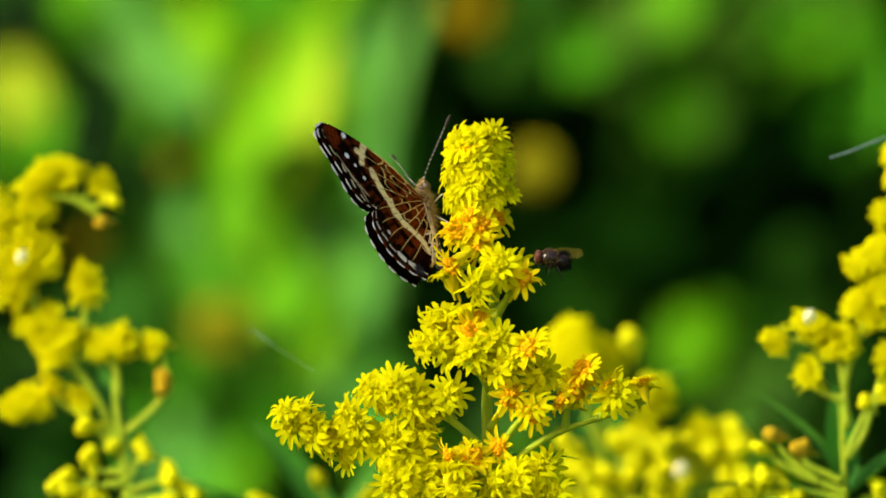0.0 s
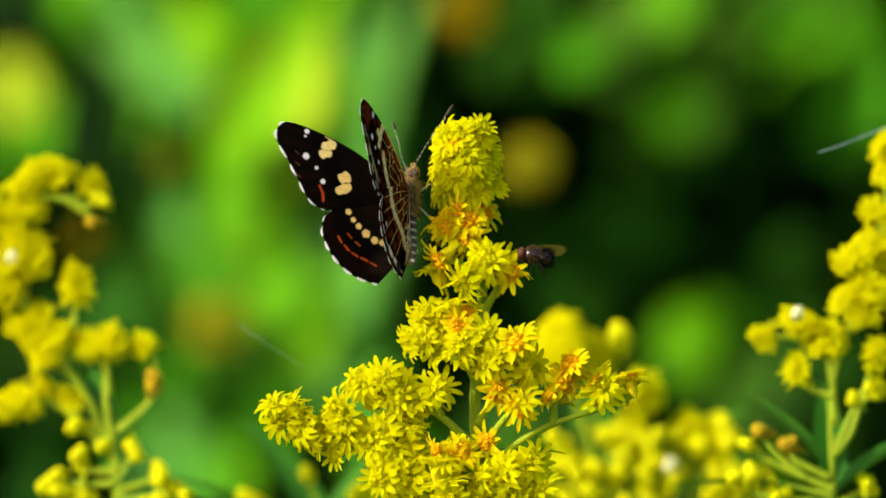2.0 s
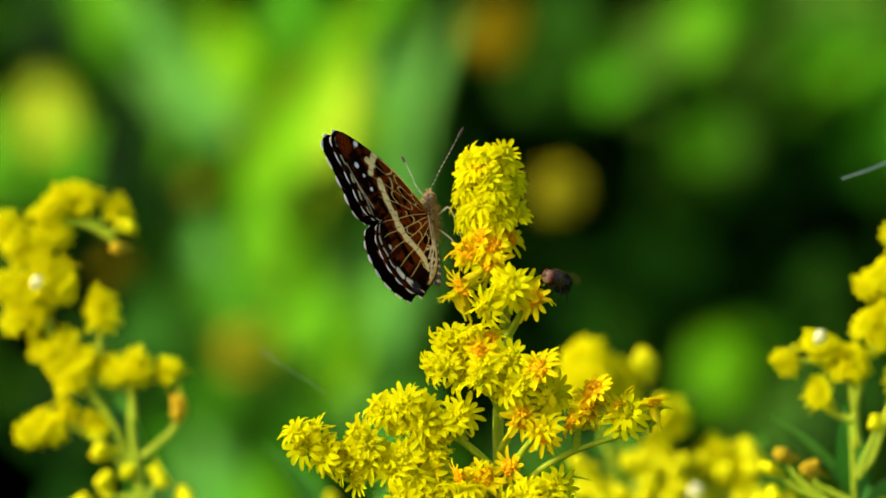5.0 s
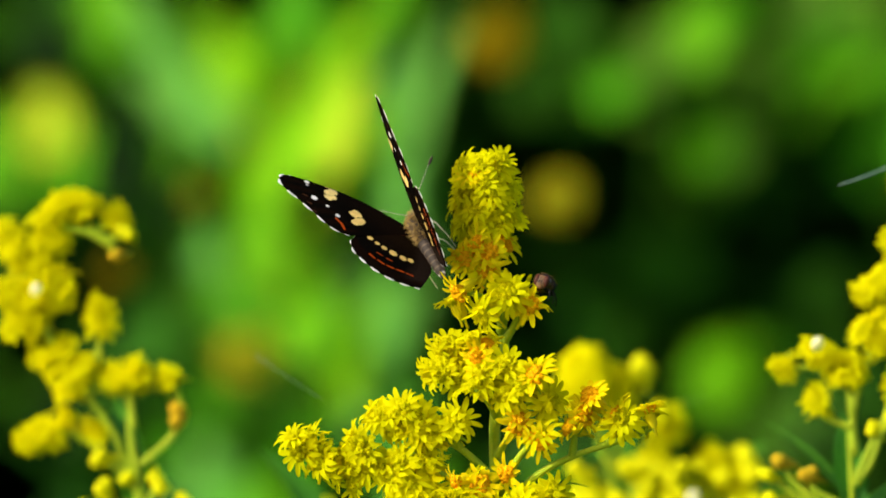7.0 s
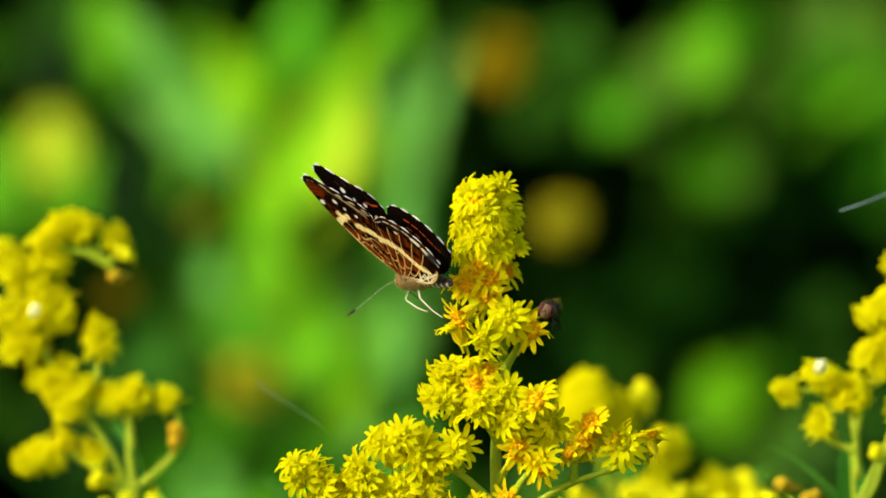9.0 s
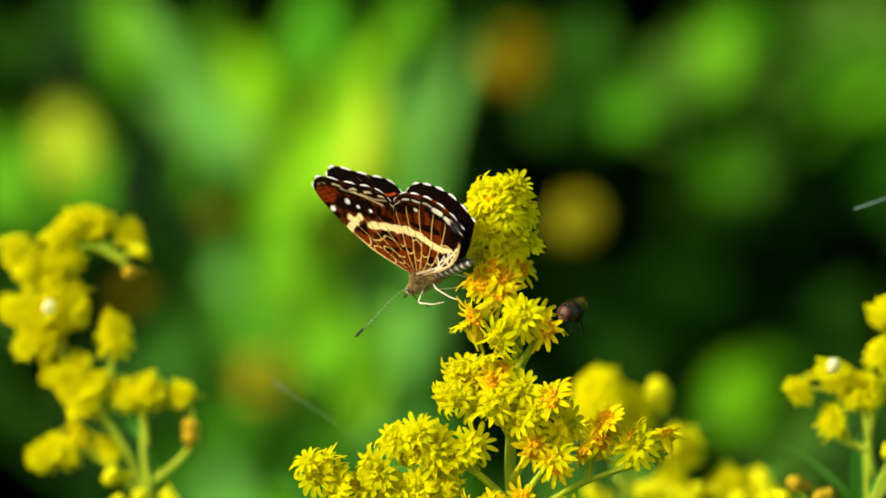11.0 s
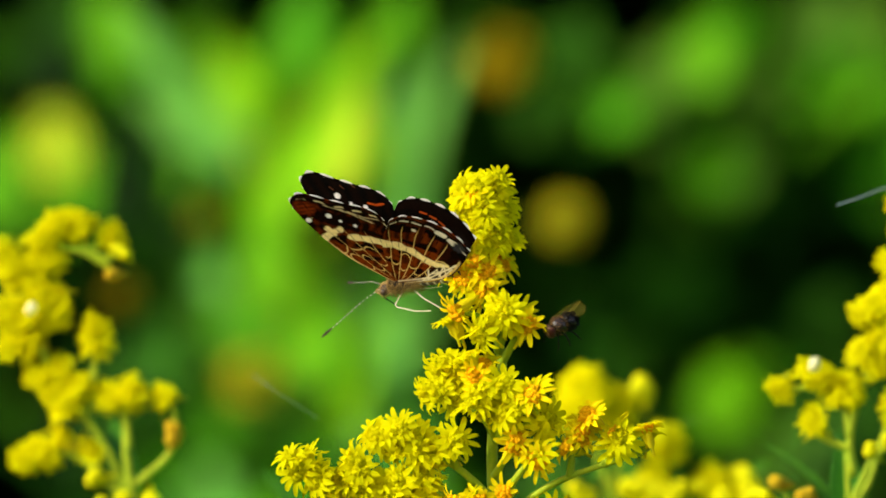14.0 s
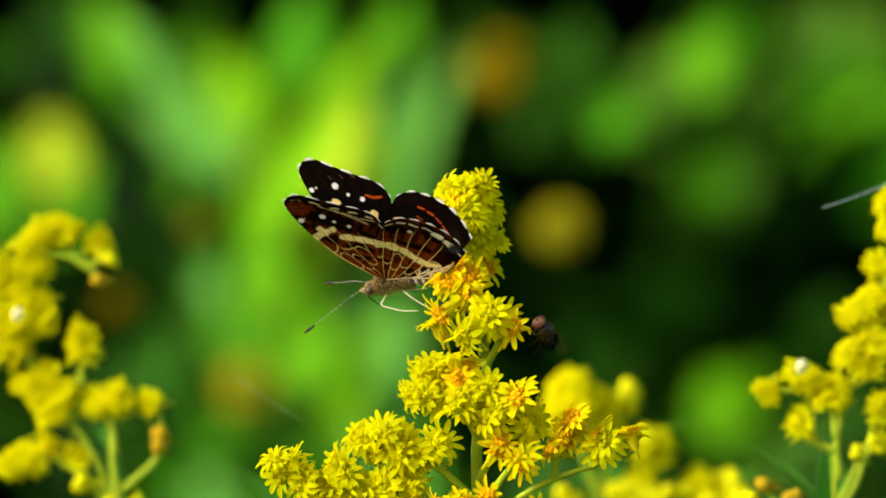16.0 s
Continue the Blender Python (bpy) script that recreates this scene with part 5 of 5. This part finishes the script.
# ---- the fly ----
def paddle(bm, length, width, m, n=10):
    """A thin wing along +y: narrow at the root, broad and rounded at the tip, with a curved-up rear edge."""
    rows = []
    for i in range(n + 1):
        u = i / n
        w = width / 2 * math.sqrt(max(0.0, 1 - (2 * u - 1) ** 2)) ** 0.8 * (0.45 + 0.65 * u) + 0.02 * width
        rows.append([bm.verts.new(m @ Vector((k * w + 0.1 * width * u, length * u, 0.05 * width * (k * k + math.sin(7 * u) * 0.3)))) for k in (-1, -0.4, 0.3, 1)])
    for a, b in zip(rows, rows[1:]):
        for k in range(3):
            bm.faces.new((a[k], a[k + 1], b[k + 1], b[k]))


def fly():
    body = thing("fly", (0.015, 0, 1), "small bristly black fly with reddish eyes on a flower", "fly")
    bm = bmesh.new()
    chest = [(1.35, 0.0, 0.55), (1.15, 0.05, 1.0), (0.6, 0.12, 1.32), (-0.1, 0.15, 1.38), (-0.8, 0.1, 1.2), (-1.2, 0.0, 0.8)]
    along_x(bm, chest, 16)
    trunk = part("thorax", bm, FLYBODY, body)
    bm = bmesh.new()
    hairs(bm, 420, chest, 0.6, 8, 0.7)
    tagged(part("bristles", bm, FLYFUZZ, trunk, "brown fuzz"), kind="stuff")
    bm = bmesh.new()
    belly = [(-0.9, -0.05, 0.9), (-1.3, -0.05, 1.25), (-1.9, -0.1, 1.42), (-2.5, -0.15, 1.25), (-3.0, -0.2, 0.85), (-3.3, -0.25, 0.3)]
    along_x(bm, belly, 16, 0.9)
    rear = part("abdomen", bm, FLYBODY, body)
    bm = bmesh.new()
    hairs(bm, 600, belly, 0.8, 9, 0.9)
    tagged(part("bristles", bm, DARKLEG, rear), kind="stuff")
    bm = bmesh.new()
    along_x(bm, [(1.15, 0.0, 0.5), (1.4, 0.0, 1.05), (1.8, -0.05, 1.12), (2.15, -0.1, 0.85), (2.35, -0.15, 0.35)], 16)
    head = part("head", bm, FLYFACE, body)
    for side in (1, -1):
        bm = bmesh.new()
        bmesh.ops.create_uvsphere(bm, u_segments=16, v_segments=12, radius=0.88 * MM)
        bmesh.ops.scale(bm, vec=(0.72, 0.60, 1.1), verts=bm.verts)
        part("eye", bm, FLYEYE, head, "reddish compound eye", Matrix.Translation(Vector((1.72, 0.68 * side, 0.12)) * MM))
        limb("feeler", [(2.3, 0.15 * side, 0.1), (2.6, 0.2 * side, -0.1), (2.7, 0.22 * side, -0.4)], 0.08, DARKLEG, head)
        bm = bmesh.new()
        paddle(bm, 5.3 * MM, 2.6 * MM, Matrix.Translation(Vector((0.0, 0.85 * side, 1.0)) * MM) @ Euler((radians(6), 0, radians(90 + 16 * side))).to_matrix().to_4x4() @ Matrix.Rotation(radians(-36 * side), 4, "Y"))
        part("wing", bm, FLYWING, body, "clear smoky wing")
        for x, reach, back in ((0.8, 1.6, 1.0), (0.0, 1.9, -0.1), (-0.7, 2.0, -1.2)):
            limb("leg", [(x, 0.6 * side, -0.9), (x + back * 0.5, reach * 0.9 * side, -0.9), (x + back * 0.9, reach * 1.15 * side, -2.0), (x + back * 1.3, reach * 1.1 * side, -2.8)], 0.17, DARKLEG, body)
    for piece in body.children_recursive:
        piece.data.transform(Matrix.Scale(0.88, 4))
        piece.location *= 0.88
    return body


FLY = fly()


# ---- silk ----
def thread(label, points, radius):
    bm = bmesh.new()
    tube(bm, smooth_path([Vector((x * MM, y * MM, 1 + z * MM)) for x, y, z in points], 30), radius * MM, 5)
    ob = new("silk_thread", to_mesh("silk_thread", bm, SILK))
    tagged(ob, label, "spider silk", "silk threads")


thread("short glinting spider thread between flowers", [(53.5, 30, 12.6), (56.8, 35, 13.7), (61.2, 45, 15.4), (64.6, 52, 16.7)], 0.11)
thread("faint spider thread against the leaves", [(-24.9, -60, -10.4), (-21.6, -60, -12.8), (-16.5, -55, -16.1)], 0.03)


# ---- movement ----
BUTTERFLY_ROWS = [
    (0, pose(-0.00331, 0.00240, 1.00548, -65.1, -59.8, 112.8)),
    (0.5, pose(-0.00342, 0.00240, 1.00640, -64.9, -62.6, 114.3)),
    (1, pose(-0.00318, 0.00240, 1.00691, -51.7, -67.1, 100.3)),
    (1.5, pose(-0.00339, 0.00240, 1.00721, -33.7, -72.7, 81.5)),
    (2, pose(-0.00382, 0.00240, 1.00630, -45.5, -74.5, 90.5)),
    (2.5, pose(-0.00392, 0.00240, 1.00543, -70.8, -81.5, 104.6)),
    (3, pose(-0.00359, 0.00240, 1.00604, -37.3, -78.0, 78.8)),
    (3.5, pose(-0.00427, 0.00240, 1.00619, -44.5, -73.9, 85.9)),
    (4, pose(-0.00429, 0.00240, 1.00591, -47.9, -71.6, 88.7)),
    (6.4, pose(-0.00472, 0.00240, 1.00785, -57.7, -54.8, 123.5)),
    (6.7, pose(-0.00531, 0.00240, 1.00736, -57.0, -44.7, 120.1)),
    (7, pose(-0.00494, 0.00240, 1.00647, -53.7, -39.7, 115.9)),
    (7.5, pose(-0.00439, 0.00240, 1.00698, -55.7, -44.4, 110.7)),
    (8, pose(-0.00355, 0.00240, 1.00727, -57.7, -41.5, 108.3)),
    (8.2, pose(-0.00424, 0.00240, 1.00712, -61.4, -42.8, 109.5)),
    (8.4, pose(-0.00473, 0.00240, 1.00699, -61.4, -36.8, 117.6)),
    (8.5, pose(-0.00558, 0.00240, 1.00660, -56.7, -28.5, 128.3)),
    (8.7, pose(-0.00555, 0.00240, 1.00486, -44.8, -11.5, 121.8)),
    (9, pose(-0.00577, 0.00240, 1.00419, -41.4, -2.9, 122.4)),
    (9.2, pose(-0.00605, 0.00240, 1.00416, -38.6, -1.3, 124.4)),
    (11.3, pose(-0.00568, 0.00080, 1.00425, -22.6, 18.5, 131.8)),
    (11.6, pose(-0.00490, 0.00080, 1.00501, -15.5, 19.3, 135.0)),
    (12, pose(-0.00668, 0.00080, 1.00350, -26.2, 23.8, 146.0)),
    (12.3, pose(-0.00692, 0.00080, 1.00263, -29.4, 23.0, 148.4)),
    (12.5, pose(-0.00670, 0.00080, 1.00307, -31.3, 18.9, 147.2)),
    (13, pose(-0.00619, 0.00080, 1.00320, -35.3, 18.0, 147.0)),
    (13.5, pose(-0.00604, 0.00080, 1.00320, -37.3, 11.4, 150.0)),
    (14, pose(-0.00613, 0.00080, 1.00281, -40.3, 8.1, 151.2)),
    (14.5, pose(-0.00619, 0.00080, 1.00305, -38.7, 7.7, 154.3)),
    (15, pose(-0.00603, 0.00080, 1.00299, -38.3, 6.3, 156.4)),
    (15.5, pose(-0.00596, 0.00080, 1.00336, -36.8, 4.1, 159.7)),
    (16, pose(-0.00562, 0.00080, 1.00332, -36.6, 6.9, 158.7)),
]
HINGE = 0.95 * MM
LEFT_WING = (
    (0, 91.9),
    (0.5, 92.4),
    (1, 88.8),
    (1.5, 78.9),
    (2, 66.1),
    (2.5, 57.4),
    (3, 83.6),
    (3.5, 92.9),
    (4, 91.8),
    (6.4, 75.4),
    (6.7, 67.0),
    (7, 62.6),
    (7.5, 69.4),
    (8, 86.8),
    (8.2, 91.5),
    (8.4, 91.8),
    (8.5, 92.9),
    (8.7, 93.2),
    (9, 90.1),
    (9.2, 89.0),
    (11.3, 89.3),
    (11.6, 85.7),
    (12, 79.1),
    (12.3, 79.5),
    (12.5, 82.2),
    (13, 81.2),
    (13.5, 78.1),
    (14, 86.1),
    (14.5, 90.1),
    (15, 83.1),
    (15.5, 75.2),
    (16, 79.5),
)
RIGHT_WING = (
    (0, -92.0),
    (0.5, -92.4),
    (1, -90.0),
    (1.5, -80.3),
    (2, -65.7),
    (2.5, -56.5),
    (3, -84.1),
    (3.5, -92.1),
    (4, -91.9),
    (6.4, -81.5),
    (6.7, -70.5),
    (7, -63.7),
    (7.5, -72.7),
    (8, -92.2),
    (8.2, -93.3),
    (8.4, -92.9),
    (8.5, -93.6),
    (8.7, -91.2),
    (9, -88.7),
    (9.2, -86.3),
    (11.3, -86.7),
    (11.6, -78.4),
    (12, -77.9),
    (12.3, -79.7),
    (12.5, -80.3),
    (13, -80.9),
    (13.5, -75.6),
    (14, -84.6),
    (14.5, -87.9),
    (15, -81.5),
    (15.5, -74.0),
    (16, -79.1),
)
FLY_ROWS = [
    (0, pose(0.01436, -0.00300, 0.99870, -11.3, -6.8, -171.5)),
    (0.5, pose(0.01442, -0.00300, 0.99916, -11.3, -6.8, -171.5)),
    (1, pose(0.01377, -0.00300, 0.99845, -11.3, -6.8, -171.5)),
    (1.5, pose(0.01396, -0.00300, 0.99874, -11.3, -6.8, -171.5)),
    (2, pose(0.01372, -0.00300, 0.99836, -11.3, -6.8, -171.5)),
    (2.5, pose(0.01405, -0.00300, 0.99883, -11.3, -8.4, -168.7)),
    (3, pose(0.01398, -0.00300, 0.99880, -11.3, -8.4, -168.7)),
    (3.5, pose(0.01379, -0.00300, 0.99884, -11.3, -11.0, -166.0)),
    (4, pose(0.01399, -0.00300, 0.99830, -15.5, -23.1, -154.8)),
    (6.4, pose(0.01274, -0.00300, 0.99933, -12.5, -6.1, -101.0)),
    (7, pose(0.01259, -0.00300, 0.99897, -12.8, -9.5, -101.0)),
    (7.5, pose(0.01298, -0.00300, 0.99886, -12.6, -6.1, -101.0)),
    (8, pose(0.01326, -0.00300, 0.99889, -15.4, -0.0, -101.0)),
    (8.5, pose(0.01309, -0.00300, 0.99875, -15.4, -0.0, -101.0)),
    (9.2, pose(0.01304, -0.00300, 0.99879, -15.4, -0.0, -101.0)),
    (11.3, pose(0.01384, -0.00300, 0.99813, -15.7, 5.9, -112.0)),
    (12, pose(0.01340, -0.00300, 0.99797, -15.7, 5.9, -112.0)),
    (12.5, pose(0.01330, -0.00300, 0.99808, -15.8, 6.0, -112.0)),
    (13, pose(0.01383, -0.00300, 0.99811, -16.1, 11.8, -120.0)),
    (13.5, pose(0.01508, -0.00300, 0.99629, -27.0, 31.4, -142.4)),
    (14, pose(0.01491, -0.00300, 0.99583, -26.2, 27.9, -151.9)),
    (14.5, pose(0.01563, -0.00300, 0.99717, -14.9, 2.9, -156.0)),
    (15, pose(0.01530, -0.00300, 0.99711, -23.2, 17.3, -158.7)),
    (15.5, pose(0.01571, -0.00300, 0.99684, -23.8, -21.4, -153.4)),
    (16, pose(0.01504, -0.00300, 0.99565, -69.6, -42.0, -123.7)),
]
LEFT_SWAY = [
    (0, pose(0.00000, 0, 0.00000)),
    (0.5, pose(0.00010, 0, -0.00030)),
    (1, pose(-0.00000, 0, -0.00062)),
    (1.5, pose(0.00015, 0, -0.00062)),
    (2, pose(0.00019, 0, -0.00069)),
    (2.5, pose(0.00036, 0, -0.00060)),
    (3, pose(0.00027, 0, -0.00048)),
    (3.5, pose(0.00037, 0, -0.00028)),
    (4, pose(0.00025, 0, -0.00043)),
    (6.5, pose(0.00049, 0, -0.00068)),
    (7, pose(0.00056, 0, -0.00072)),
    (7.5, pose(0.00037, 0, -0.00045)),
    (8, pose(0.00033, 0, -0.00037)),
    (8.5, pose(0.00014, 0, -0.00022)),
    (9, pose(0.00020, 0, -0.00007)),
    (11.5, pose(0.00014, 0, 0.00020)),
    (12, pose(0.00021, 0, 0.00001)),
    (12.5, pose(0.00024, 0, 0.00006)),
    (13, pose(0.00020, 0, -0.00029)),
    (13.5, pose(0.00013, 0, -0.00031)),
    (14, pose(0.00005, 0, -0.00058)),
    (14.5, pose(0.00009, 0, -0.00051)),
    (15, pose(0.00015, 0, -0.00070)),
    (15.5, pose(0.00009, 0, -0.00080)),
    (16, pose(0.00005, 0, -0.00090)),
]
RIGHT_SWAY = [
    (0, pose(0.00000, 0, 0.00000)),
    (0.5, pose(0.00004, 0, -0.00015)),
    (1, pose(-0.00005, 0, -0.00023)),
    (1.5, pose(-0.00013, 0, -0.00024)),
    (2, pose(-0.00008, 0, -0.00023)),
    (2.5, pose(-0.00014, 0, -0.00006)),
    (3, pose(-0.00023, 0, -0.00010)),
    (3.5, pose(-0.00044, 0, 0.00002)),
    (4, pose(-0.00030, 0, 0.00003)),
    (6.5, pose(-0.00043, 0, 0.00017)),
    (7, pose(-0.00026, 0, 0.00005)),
    (7.5, pose(-0.00012, 0, 0.00024)),
    (8, pose(-0.00008, 0, 0.00025)),
    (8.5, pose(-0.00011, 0, 0.00033)),
    (9, pose(0.00003, 0, 0.00040)),
    (11.5, pose(-0.00035, 0, 0.00019)),
    (12, pose(-0.00045, 0, 0.00007)),
    (12.5, pose(-0.00049, 0, 0.00012)),
    (13, pose(-0.00051, 0, 0.00001)),
    (13.5, pose(-0.00056, 0, 0.00005)),
    (14, pose(-0.00046, 0, -0.00007)),
    (14.5, pose(-0.00049, 0, -0.00009)),
    (15, pose(-0.00032, 0, -0.00005)),
    (15.5, pose(-0.00020, 0, 0.00008)),
    (16, pose(-0.00030, 0, 0.00006)),
]


def swayed(plant, rows):
    base = Matrix.Translation(plant.location)
    walk(plant, [(t, base @ m) for t, m in rows])


def motions():
    walk(BUTTERFLY, BUTTERFLY_ROWS)
    for side, rows in ((1, LEFT_WING), (-1, RIGHT_WING)):
        fore, hind = WINGS[side]
        walk(fore, [(t, pose(0, HINGE * side, 0, a)) for t, a in rows])
        walk(hind, [(t, pose(0, HINGE * side, 0, a)) for t, a in rows])
    walk(FLY, FLY_ROWS)
    swayed(LEFT, LEFT_SWAY)
    swayed(RIGHT, RIGHT_SWAY)


motions()
